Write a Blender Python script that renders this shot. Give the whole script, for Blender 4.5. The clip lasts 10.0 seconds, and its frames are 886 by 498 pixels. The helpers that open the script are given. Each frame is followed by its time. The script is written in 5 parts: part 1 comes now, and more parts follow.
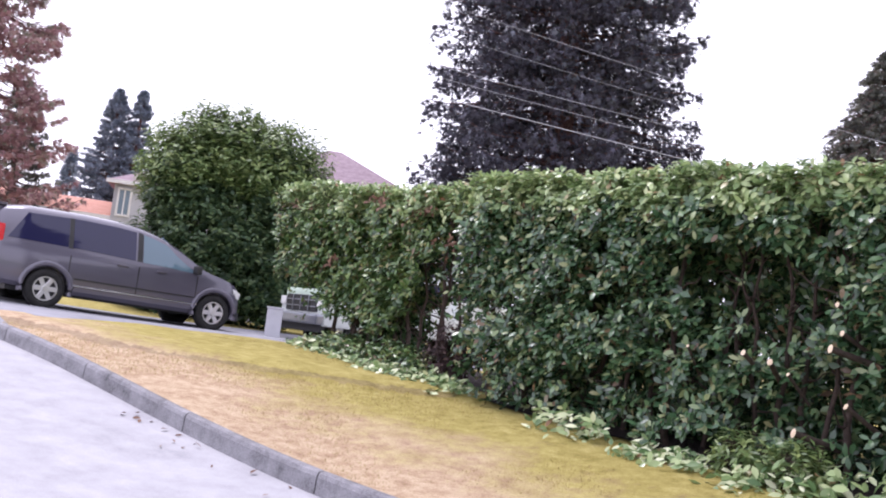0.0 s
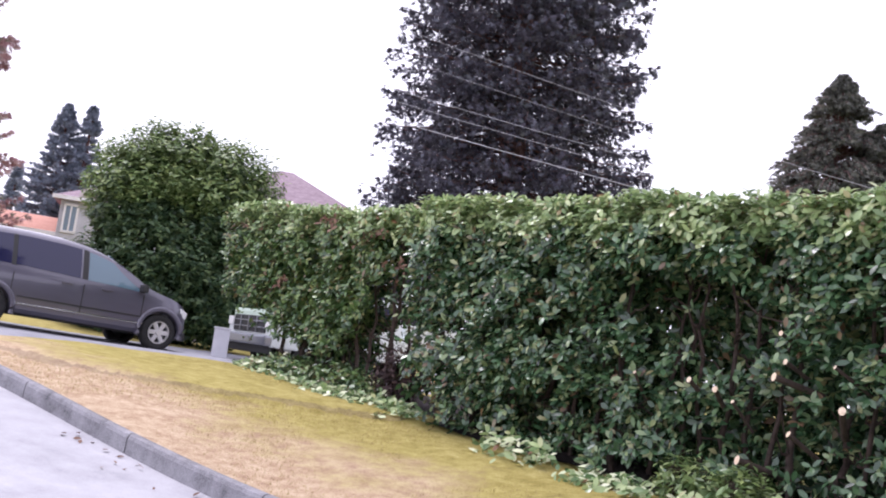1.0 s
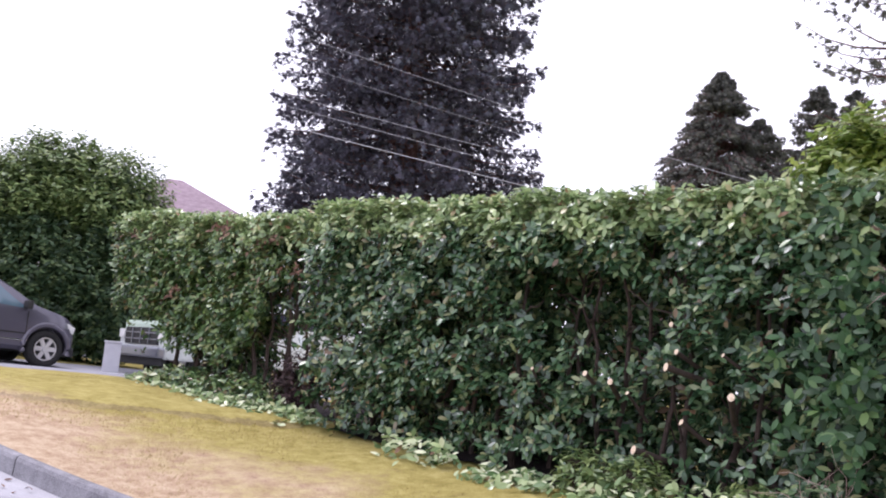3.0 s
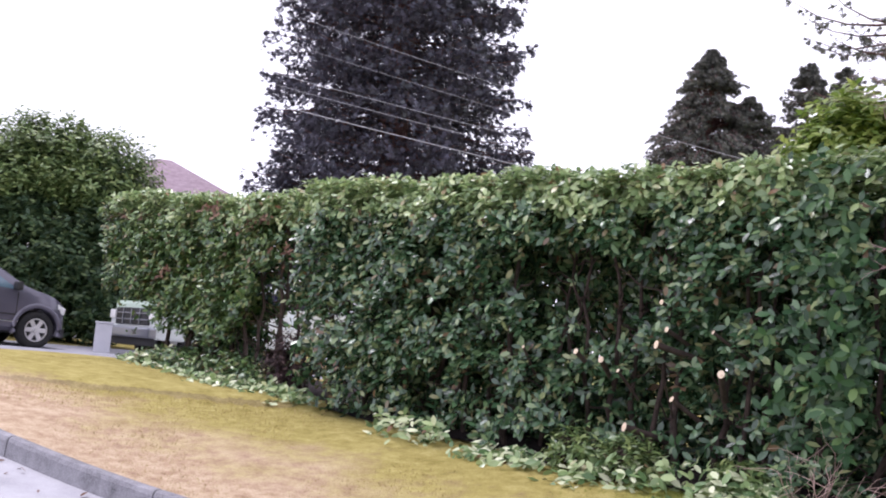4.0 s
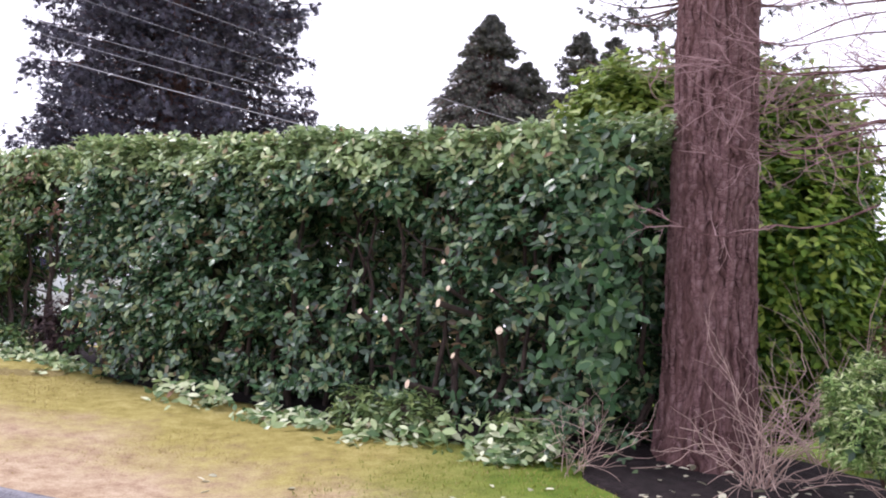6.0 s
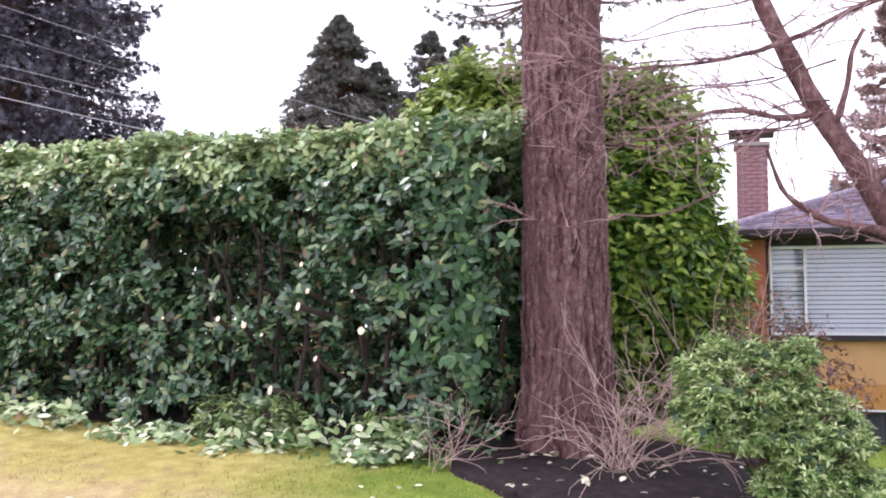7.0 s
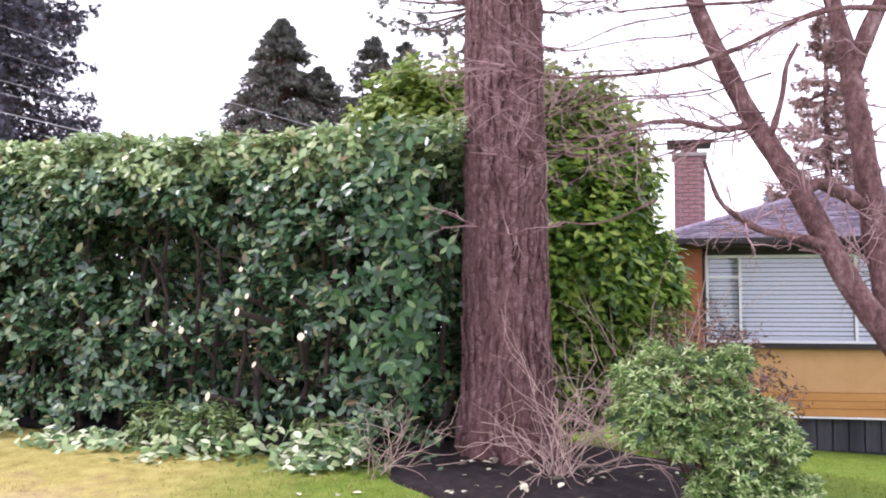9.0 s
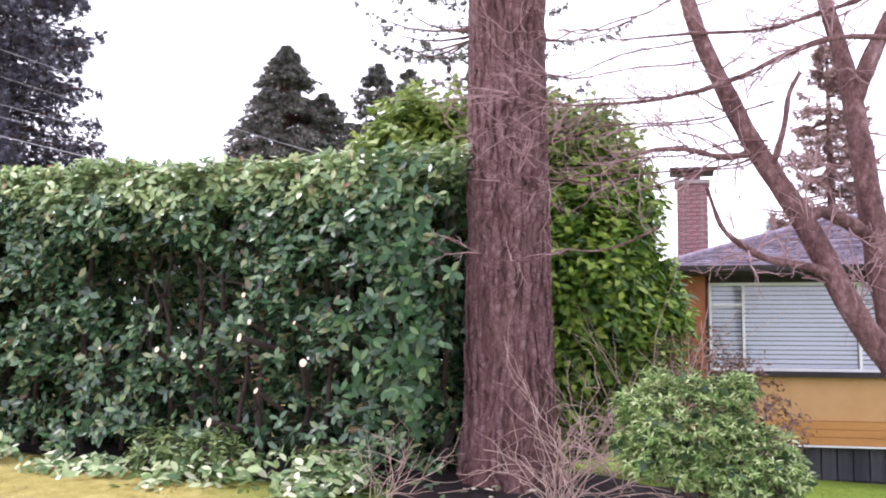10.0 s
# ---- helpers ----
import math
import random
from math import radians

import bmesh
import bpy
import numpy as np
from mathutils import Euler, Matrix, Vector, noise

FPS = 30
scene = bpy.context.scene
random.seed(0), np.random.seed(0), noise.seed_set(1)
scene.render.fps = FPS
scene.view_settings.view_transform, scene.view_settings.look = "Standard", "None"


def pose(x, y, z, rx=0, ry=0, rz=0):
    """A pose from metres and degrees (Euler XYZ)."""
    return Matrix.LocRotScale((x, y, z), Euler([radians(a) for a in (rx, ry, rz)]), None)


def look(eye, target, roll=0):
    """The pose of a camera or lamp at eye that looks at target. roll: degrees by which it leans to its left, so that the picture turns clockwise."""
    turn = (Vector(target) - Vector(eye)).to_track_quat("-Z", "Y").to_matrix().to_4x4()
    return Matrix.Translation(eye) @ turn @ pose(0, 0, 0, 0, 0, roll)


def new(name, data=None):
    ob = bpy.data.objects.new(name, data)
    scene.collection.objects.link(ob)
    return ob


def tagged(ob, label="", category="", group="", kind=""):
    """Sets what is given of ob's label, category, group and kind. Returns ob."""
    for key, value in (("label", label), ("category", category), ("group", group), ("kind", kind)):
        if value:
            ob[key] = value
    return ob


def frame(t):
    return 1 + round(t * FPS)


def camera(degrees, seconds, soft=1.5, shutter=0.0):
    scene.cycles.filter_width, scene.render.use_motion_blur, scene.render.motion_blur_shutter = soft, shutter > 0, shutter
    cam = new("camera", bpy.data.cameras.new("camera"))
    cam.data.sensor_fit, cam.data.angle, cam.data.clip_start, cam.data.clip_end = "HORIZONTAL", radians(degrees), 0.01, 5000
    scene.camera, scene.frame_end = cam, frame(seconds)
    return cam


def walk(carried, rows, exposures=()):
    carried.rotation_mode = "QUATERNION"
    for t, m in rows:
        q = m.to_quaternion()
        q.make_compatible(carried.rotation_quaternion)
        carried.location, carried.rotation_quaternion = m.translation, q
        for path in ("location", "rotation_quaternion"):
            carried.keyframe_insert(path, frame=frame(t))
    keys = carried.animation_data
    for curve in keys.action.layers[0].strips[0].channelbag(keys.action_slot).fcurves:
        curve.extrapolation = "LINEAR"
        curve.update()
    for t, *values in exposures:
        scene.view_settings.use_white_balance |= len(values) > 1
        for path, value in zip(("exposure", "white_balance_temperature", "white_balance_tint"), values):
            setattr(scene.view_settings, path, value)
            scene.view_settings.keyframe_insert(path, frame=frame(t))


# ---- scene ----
# camera: stands in the street and pans to the right
EYE = 1.6
cam = camera(46.8, 10.0, soft=1.95)
ROWS = [
    (0.0, 32.11, 4.84, 7.06), (0.5, 31.46, 5.17, 7.72), (1.0, 29.53, 6.48, 7.85), (1.5, 27.50, 6.39, 5.99),
    (2.0, 27.45, 7.09, 5.62), (2.5, 26.64, 6.55, 5.93), (2.7, 24.48, 7.17, 5.97), (3.8, 23.08, 6.59, 4.75),
    (4.0, 23.08, 6.16, 4.96), (4.5, 22.26, 5.47, 5.18), (5.0, 20.97, 5.77, 4.27), (5.5, 18.10, 5.12, 3.34),
    (5.7, 14.97, 5.15, 3.47), (6.8, 4.33, 4.36, 1.48), (7.0, 2.91, 5.11, 0.36), (7.5, 0.0, 5.0, 0.30),
    (8.0, 0.15, 4.87, 0.45), (8.5, 0.04, 5.50, -0.06), (9.0, -0.39, 5.49, 0.56), (9.5, 0.62, 5.86, 1.86),
    (10.0, -0.21, 6.97, 0.79),
]
walk(cam, [(t, pose(0, 0, EYE, 0, 0, yaw) @ pose(0, 0, 0, 90 + pitch) @ pose(0, 0, 0, 0, 0, roll)) for t, yaw, pitch, roll in ROWS],
     exposures=[(0.0, 0.50, 6000, 22), (2.5, 0.42, 6000, 22), (5.7, 0.43, 6000, 22), (7.0, 0.90, 6000, 22), (10.0, 0.96, 6000, 22)])

# overcast daylight
SUN_HEIGHT, SUN_ROUND = 64.0, 285.0
world = bpy.data.worlds.new("sky")
scene.world = world
world.use_nodes = True
wn, wl = world.node_tree.nodes, world.node_tree.links
sky = wn.new("ShaderNodeTexSky")
sky.sky_type, sky.sun_disc = "NISHITA", False
sky.sun_elevation, sky.sun_rotation = radians(SUN_HEIGHT), radians(SUN_ROUND)
sky.air_density, sky.dust_density, sky.ozone_density = 1.0, 4.0, 0.5
veil = wn.new("ShaderNodeMix")
veil.data_type = "RGBA"
veil.inputs[0].default_value = 0.85
wl.new(sky.outputs[0], veil.inputs[6])
veil.inputs[7].default_value = (11.0, 10.8, 11.2, 1)
wl.new(veil.outputs[2], wn["Background"].inputs[0])
wn["Background"].inputs[1].default_value = 0.13
sun = new("sun", bpy.data.lights.new("sun", "SUN"))
sun.data.energy, sun.data.angle, sun.data.color = 1.8, radians(20), (1.0, 0.96, 0.92)
_a, _e = radians(SUN_ROUND), radians(SUN_HEIGHT)
sun.matrix_world = look((0, 0, 30), Vector((0, 0, 30)) - Vector((math.sin(_a) * math.cos(_e), math.cos(_a) * math.cos(_e), math.sin(_e))))


# ---- helpers of the scene ----
def mat(name, color, rough=0.7, metal=0.0, spec=0.5):
    m = bpy.data.materials.new(name)
    m.use_nodes = True
    b = m.node_tree.nodes["Principled BSDF"]
    b.inputs["Base Color"].default_value = (*color, 1)
    b.inputs["Roughness"].default_value = rough
    b.inputs["Metallic"].default_value = metal
    b.inputs["Specular IOR Level"].default_value = spec
    return m


def node(m, kind, **values):
    n = m.node_tree.nodes.new(kind)
    for key, value in values.items():
        if key in n.inputs:
            n.inputs[key].default_value = value
    return n


def link(m, a, b):
    m.node_tree.links.new(a, b)


def ramp(m, fac, stops):
    r = m.node_tree.nodes.new("ShaderNodeValToRGB")
    while len(r.color_ramp.elements) < len(stops):
        r.color_ramp.elements.new(0.5)
    for e, (p, c) in zip(r.color_ramp.elements, stops):
        e.position, e.color = p, (*c, 1)
    link(m, fac, r.inputs[0])
    return r.outputs[0]


def noisy(name, stops, scale=5.0, detail=8.0, rough=0.8, bump=0.3, bump_scale=40.0, stretch=(1, 1, 1), bump_dist=0.02, spec=0.3, fine=None):
    """A material whose colour runs over the stops by noise, at two scales, with relief."""
    m = mat(name, stops[0][1], rough, 0, spec)
    b = m.node_tree.nodes["Principled BSDF"]
    co = node(m, "ShaderNodeTexCoord")
    mp = node(m, "ShaderNodeMapping")
    mp.inputs["Scale"].default_value = stretch
    link(m, co.outputs["Object"], mp.inputs[0])
    n1 = node(m, "ShaderNodeTexNoise", Scale=scale, Detail=detail, Roughness=0.65)
    n2 = node(m, "ShaderNodeTexNoise", Scale=bump_scale, Detail=6.0, Roughness=0.7)
    link(m, mp.outputs[0], n1.inputs["Vector"])
    link(m, mp.outputs[0], n2.inputs["Vector"])
    mix = node(m, "ShaderNodeMath")
    mix.operation = "MULTIPLY_ADD"
    mix.inputs[1].default_value = 0.4 if fine is None else fine
    link(m, n2.outputs[0], mix.inputs[0])
    sub = node(m, "ShaderNodeMath")
    sub.operation = "MULTIPLY_ADD"
    sub.inputs[1].default_value = 1.0
    sub.inputs[2].default_value = -0.2 if fine is None else -fine / 2
    link(m, n1.outputs[0], sub.inputs[0])
    link(m, sub.outputs[0], mix.inputs[2])
    link(m, ramp(m, mix.outputs[0], stops), b.inputs["Base Color"])
    if bump:
        bm_ = node(m, "ShaderNodeBump", Strength=bump, Distance=bump_dist)
        link(m, n2.outputs[0], bm_.inputs["Height"])
        link(m, bm_.outputs[0], b.inputs["Normal"])
    return m


def leafy(name, stops, rough=0.45, spec=0.4, through_light=0.25):
    """Leaf: colour by leaf, a little light through the blade."""
    m = mat(name, stops[0][1], rough, 0, spec)
    b = m.node_tree.nodes["Principled BSDF"]
    geo = node(m, "ShaderNodeNewGeometry")
    info = node(m, "ShaderNodeObjectInfo")
    add = node(m, "ShaderNodeMath")
    add.operation = "ADD"
    link(m, geo.outputs["Random Per Island"], add.inputs[0])
    link(m, info.outputs["Random"], add.inputs[1])
    fr = node(m, "ShaderNodeMath")
    fr.operation = "FRACT"
    link(m, add.outputs[0], fr.inputs[0])
    col = ramp(m, fr.outputs[0], stops)
    link(m, col, b.inputs["Base Color"])
    tr = node(m, "ShaderNodeBsdfTranslucent")
    link(m, col, tr.inputs[0])
    mx = node(m, "ShaderNodeMixShader")
    mx.inputs[0].default_value = through_light
    link(m, b.outputs[0], mx.inputs[1])
    link(m, tr.outputs[0], mx.inputs[2])
    link(m, mx.outputs[0], m.node_tree.nodes["Material Output"].inputs[0])
    return m


def mesh(name, verts, faces, material=None, smooth=False):
    me = bpy.data.meshes.new(name)
    verts = np.asarray(verts, dtype=np.float32).reshape(-1, 3)
    if isinstance(faces, np.ndarray):
        k = faces.shape[1]
        me.vertices.add(len(verts))
        me.vertices.foreach_set("co", verts.ravel())
        me.loops.add(faces.size)
        me.loops.foreach_set("vertex_index", faces.ravel().astype(np.int32))
        me.polygons.add(len(faces))
        me.polygons.foreach_set("loop_start", np.arange(0, faces.size, k, dtype=np.int32))
        me.update(calc_edges=True)
    else:
        me.from_pydata(verts.tolist(), [], faces)
    if smooth:
        me.polygons.foreach_set("use_smooth", [True] * len(me.polygons))
    if material:
        me.materials.append(material)
    return me


def thing(name, at=(0, 0, 0), turn=0.0, label="", category="", group="", kind=""):
    e = new(name)
    e.matrix_basis = pose(*at, 0, 0, turn)
    e.empty_display_size = 0.1
    return tagged(e, label, category, group, kind)


def part(name, data, material, parent, label="", smooth=False, kind=""):
    """Links a bmesh or a mesh as one object under a thing or a part, in the parent's own axes."""
    if isinstance(data, bmesh.types.BMesh):
        me = bpy.data.meshes.new(name)
        bmesh.ops.recalc_face_normals(data, faces=data.faces[:])
        data.to_mesh(me)
        data.free()
        if smooth:
            me.polygons.foreach_set("use_smooth", [True] * len(me.polygons))
        data = me
    if material and not data.materials:
        data.materials.append(material)
    ob = new(name, data)
    ob.parent = parent
    return tagged(ob, label, "", "", kind)


def box(bm, size, at=(0, 0, 0), bevel=0.0, rot=None):
    made = bmesh.ops.create_cube(bm, size=1.0)["verts"]
    m = Matrix.Translation(at) @ (rot or Matrix()) @ Matrix.Diagonal((*size, 1))
    bmesh.ops.transform(bm, matrix=m, verts=made)
    if bevel:
        edges = list({e for v in made for e in v.link_edges})
        bmesh.ops.bevel(bm, geom=edges, offset=bevel, segments=2, affect="EDGES", profile=0.7)
    return bm


def slab(size, at=(0, 0, 0), bevel=0.0, rot=None):
    return box(bmesh.new(), size, at, bevel, rot)


def tube(points, radii, sides=8, close=True):
    """Arrays of a round bar along points with the radii."""
    P = np.asarray(points, float)
    r = np.broadcast_to(np.asarray(radii, float), (len(P),))
    d = np.gradient(P, axis=0)
    d /= np.linalg.norm(d, axis=1, keepdims=True) + 1e-9
    ref = np.where(np.abs(d[:, 2:3]) > 0.9, np.array([[1.0, 0, 0]]), np.array([[0, 0, 1.0]]))
    if len(P) > 2:
        ref = np.repeat(ref[len(P) // 2:len(P) // 2 + 1], len(P), 0)
    a = np.cross(d, ref)
    a /= np.linalg.norm(a, axis=1, keepdims=True) + 1e-9
    b = np.cross(d, a)
    th = np.linspace(0, 2 * np.pi, sides, endpoint=False)
    V = P[:, None] + r[:, None, None] * (np.cos(th)[None, :, None] * a[:, None] + np.sin(th)[None, :, None] * b[:, None])
    n = len(P)
    i, j = np.meshgrid(np.arange(n - 1), np.arange(sides), indexing="ij")
    j2 = (j + 1) % sides
    F = np.stack([i * sides + j, i * sides + j2, (i + 1) * sides + j2, (i + 1) * sides + j], -1).reshape(-1, 4)
    return V.reshape(-1, 3), F


class Heap:
    """Collects quads of many small pieces for one mesh."""

    def __init__(self):
        self.v, self.f, self.n = [], [], 0

    def add(self, v, f):
        self.v.append(np.asarray(v, float))
        self.f.append(np.asarray(f) + self.n)
        self.n += len(v)

    def mesh(self, name, material=None, smooth=False):
        return mesh(name, np.concatenate(self.v), np.concatenate(self.f), material, smooth)


def frames_of(normal, along):
    """Axes (across, along, normal) for each row."""
    n = normal / (np.linalg.norm(normal, axis=1, keepdims=True) + 1e-9)
    a = along - (along * n).sum(1, keepdims=True) * n
    a /= np.linalg.norm(a, axis=1, keepdims=True) + 1e-9
    return np.stack([np.cross(a, n), a, n], 1)


def scatter(template_v, template_f, where, axes, size):
    """Arrays of copies of a small piece: at places, by axes, with sizes."""
    tv, tf = np.asarray(template_v, float), np.asarray(template_f)
    size = np.asarray(size, float).reshape(len(where), -1)
    if size.shape[1] == 1:
        size = np.repeat(size, 3, 1)
    V = np.einsum("kc,nc,ncd->nkd", tv, size, axes) + where[:, None]
    F = tf[None] + (np.arange(len(where)) * len(tv))[:, None, None]
    return V.reshape(-1, 3), F.reshape(-1, tf.shape[1])


# a laurel leaf, one long: folded along its midrib, tip bent down
LEAF_V = [(0, 0, 0), (-0.19, 0.28, 0.03), (0, 0.3, 0.0), (0.19, 0.28, 0.03), (-0.21, 0.66, 0.0), (0, 0.66, -0.02), (0.21, 0.66, 0.0), (0, 1.0, -0.10)]
LEAF_Q = [(0, 2, 5, 1), (0, 3, 5, 2), (1, 5, 7, 4), (3, 6, 7, 5)]
# a plainer leaf for what is seen from afar
LEAF_PV = [(0, 0, 0), (-0.21, 0.52, 0.02), (0, 0.52, -0.01), (0.21, 0.52, 0.02), (0, 1.0, -0.09)]
LEAF_PQ = [(0, 2, 4, 1), (0, 3, 4, 2)]
RNG = np.random.default_rng(7)

# height of the land: a tilted plane with smooth bumps through known heights
LAND = np.array([
    (-5.48, 7.14, .31), (-4.4, 6.94, .27), (-7.74, 7.55, .60), (-11.36, 8.2, 1.05), (-14.75, 11.17, 1.23), (-12.9, 13.4, 1.15),
    (-6.12, 11.24, .83), (-3.58, 9.76, .70), (-1.65, 8.74, .60), (-.34, 8.39, .6), (-10.68, 12.97, 1.2), (.6, 8.9, .64),
    (.86, 7.25, .46), (5.75, 16.53, .08), (-13.5, 16.0, 1.15), (0, 0, .1), (-20, 12, 1.5), (5, 6, .1), (5, 13, .08), (-18, 5, 1.35),
    (0, 6.15, .2), (-9, 0, .75), (14, 16, -.1), (-25, 30, 1.5), (0, 25, .4)])
_X = np.c_[np.ones(len(LAND)), LAND[:, :2]]
PLANE = np.linalg.lstsq(_X, LAND[:, 2], rcond=None)[0]
_K = np.exp(-((LAND[:, None, :2] - LAND[None, :, :2]) ** 2).sum(-1) / (2 * 3.5 ** 2))
BUMPS = np.linalg.solve(_K + 0.03 * np.eye(len(LAND)), LAND[:, 2] - _X @ PLANE)


def land(x, y):
    x, y = np.asarray(x, float), np.asarray(y, float)
    r = np.sqrt(x * x + y * y) + 1e-9
    s = np.minimum(1, 26 / r)
    x, y = x * s, y * s
    k = np.exp(-((x[..., None] - LAND[:, 0]) ** 2 + (y[..., None] - LAND[:, 1]) ** 2) / (2 * 3.5 ** 2))
    return PLANE[0] + PLANE[1] * x + PLANE[2] * y + k @ BUMPS


def kerb_y(x):
    """The kerb's line: the street lies on the smaller y."""
    return 7.14 - 0.18 * (np.asarray(x, float) + 5.48)

# ---- materials ----
ASPHALT = noisy("pale_asphalt", [(0.22, (.25, .25, .27)), (0.40, (.335, .33, .355)), (0.6, (.385, .38, .405)), (0.8, (.45, .445, .47))], 2.6, 9, .9, .35, 90, bump_dist=.01, fine=.8)
DRIVE = noisy("driveway_asphalt", [(0.3, (.22, .22, .25)), (0.6, (.30, .30, .33))], 1.2, 6, .9, .25, 70, bump_dist=.01)
KERBSTONE = noisy("kerb_concrete", [(0.24, (.07, .068, .075)), (0.42, (.20, .195, .21)), (0.6, (.27, .265, .285)), (0.8, (.36, .355, .37))], 4, 9, .92, .7, 70, bump_dist=.012, fine=.9)
SOIL = noisy("dark_mulch", [(0.3, (.010, .006, .006)), (0.55, (.026, .017, .018)), (0.75, (.06, .042, .042))], 9, 8, .95, 1.0, 45, bump_dist=.05, fine=.7)
BARK = noisy("redwood_bark", [(0.28, (.05, .024, .025)), (0.44, (.145, .074, .074)), (0.58, (.225, .132, .132)), (0.86, (.33, .225, .225))], 6, 9, .95, 1.0, 34, (1, 1, .42), .02, fine=.8)
BARK_DEEP = noisy("bark_furrow", [(0.28, (.035, .016, .016)), (0.46, (.11, .055, .053)), (0.62, (.19, .11, .105)), (0.8, (.29, .195, .19))], 4.0, 9, .95, 1.0, 30, (1, 1, .36), .025, fine=.7)
BARK_GREY = noisy("smooth_bark", [(0.3, (.06, .029, .028)), (0.5, (.15, .078, .074)), (0.64, (.235, .14, .135)), (0.8, (.38, .28, .27))], 7, 9, .88, .9, 34, (1, 1, .6), .02, fine=.8)
TWIG = noisy("pale_twig", [(0.3, (.34, .225, .19)), (0.7, (.60, .45, .39))], 9, 4, .8, 0, 40)
TWIG_PINK = noisy("reddish_twig", [(0.3, (.25, .145, .145)), (0.7, (.46, .31, .31))], 9, 4, .8, 0, 40)
STEM = noisy("hedge_stem", [(0.3, (.03, .024, .02)), (0.7, (.085, .06, .05))], 12, 4, .9, .4, 60)
CUTWOOD = noisy("fresh_cut_wood", [(0.3, (.60, .46, .32)), (0.7, (.78, .66, .50))], 30, 4, .8, 0, 60)
LAUREL = leafy("laurel_leaf", [(0, (.020, .042, .022)), (.30, (.039, .092, .041)), (.55, (.076, .156, .068)), (.75, (.134, .226, .100)), (.88, (.22, .29, .135)), (.955, (.30, .33, .15)), (.985, (.16, .105, .06))], .27, .65, .12)
LAUREL_PALE = leafy("pale_laurel_leaf", [(0, (.03, .065, .028)), (.3, (.062, .13, .042)), (.6, (.11, .195, .06)), (.85, (.19, .275, .085)), (.94, (.27, .27, .11)), (.98, (.17, .12, .06))], .34, .55, .18)
LAUREL_BIG = leafy("broad_laurel_leaf", [(0, (.015, .044, .016)), (.4, (.032, .086, .029)), (.8, (.064, .140, .046)), (.97, (.14, .22, .075))], .38, .38, .16)
# young leaf made brighter still: top light is put into the colour
LAUREL_TOP = leafy("bright_laurel_leaf", [(0, (.14, .22, .09)), (.5, (.28, .39, .165)), (.8, (.43, .54, .25)), (.95, (.60, .65, .37)), (.985, (.30, .17, .09))], .28, .65, .26)
LAUREL_SUN = leafy("yellowgreen_leaf", [(0, (.035, .09, .02)), (.35, (.11, .21, .034)), (.7, (.25, .38, .055)), (.95, (.42, .52, .10))], .45, .4, .35)
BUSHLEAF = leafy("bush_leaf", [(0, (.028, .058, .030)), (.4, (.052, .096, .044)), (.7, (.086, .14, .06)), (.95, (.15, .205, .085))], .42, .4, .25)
TRIM = leafy("cut_laurel_leaf", [(0, (.05, .11, .035)), (.3, (.15, .25, .09)), (.5, (.36, .45, .22)), (.72, (.56, .62, .38)), (.95, (.74, .77, .55))], .5, .4, .25)
PIERIS = leafy("pieris_leaf", [(0, (.08, .15, .035)), (.35, (.20, .32, .09)), (.7, (.40, .50, .19)), (.96, (.66, .72, .40))], .5, .28, .2)
FALLEN = leafy("fallen_pale_leaf", [(0, (.30, .30, .20)), (.4, (.52, .50, .36)), (.95, (.74, .72, .56))], .55, .35, .2)
DRYLEAF = leafy("dry_leaf", [(0, (.09, .045, .03)), (.5, (.16, .085, .06)), (.95, (.26, .16, .11))], .7, .3, .2)
SPRUCE = leafy("spruce_needles", [(0, (.044, .040, .053)), (.5, (.078, .073, .098)), (.85, (.115, .11, .15)), (.97, (.16, .16, .205))], .65, .25, .12)
SPRUCE_TIP = leafy("spruce_tip_needles", [(0, (.07, .072, .098)), (.5, (.115, .12, .155)), (.95, (.20, .21, .26))], .7, .2, .12)
MAROON = leafy("dark_withered_leaf", [(0, (.018, .010, .012)), (.6, (.04, .022, .024)), (.95, (.075, .045, .04))], .7, .2, .1)
CEDAR = leafy("cedar_needles", [(0, (.075, .075, .072)), (.5, (.125, .13, .118)), (.9, (.20, .205, .175))], .65, .25, .2)
# needles paled and blued: the haze of distance is put into the colour
FAR_HAZE = leafy("hazy_spruce_needles", [(0, (.15, .18, .235)), (.9, (.27, .315, .385))], .7, .2, .2)
OLIVETIP = leafy("olive_leaf", [(0, (.12, .20, .04)), (.5, (.26, .36, .075)), (.95, (.44, .50, .14))], .45, .4, .35)
# rust brown, lightened towards pink: flare over the tree is put into the colour
RUST = leafy("rusty_needles", [(0, (.18, .12, .11)), (.5, (.32, .21, .20)), (.95, (.46, .35, .32))], .7, .2, .2)
BUSHTIP = leafy("bush_light_leaf", [(0, (.08, .135, .045)), (.5, (.15, .225, .075)), (.95, (.29, .36, .13))], .44, .4, .3)
COPPER = leafy("copper_leaf", [(0, (.22, .115, .13)), (.5, (.38, .22, .235)), (.75, (.22, .22, .17)), (.95, (.48, .33, .34))], .6, .3, .3)
GRASS = leafy("dry_grass", [(0, (.20, .15, .04)), (.4, (.33, .26, .085)), (.7, (.44, .35, .15)), (.95, (.54, .42, .23))], .7, .2, .3)
GRASS_GREEN = leafy("green_grass", [(0, (.10, .15, .015)), (.5, (.19, .24, .03)), (.95, (.30, .31, .06))], .65, .2, .3)

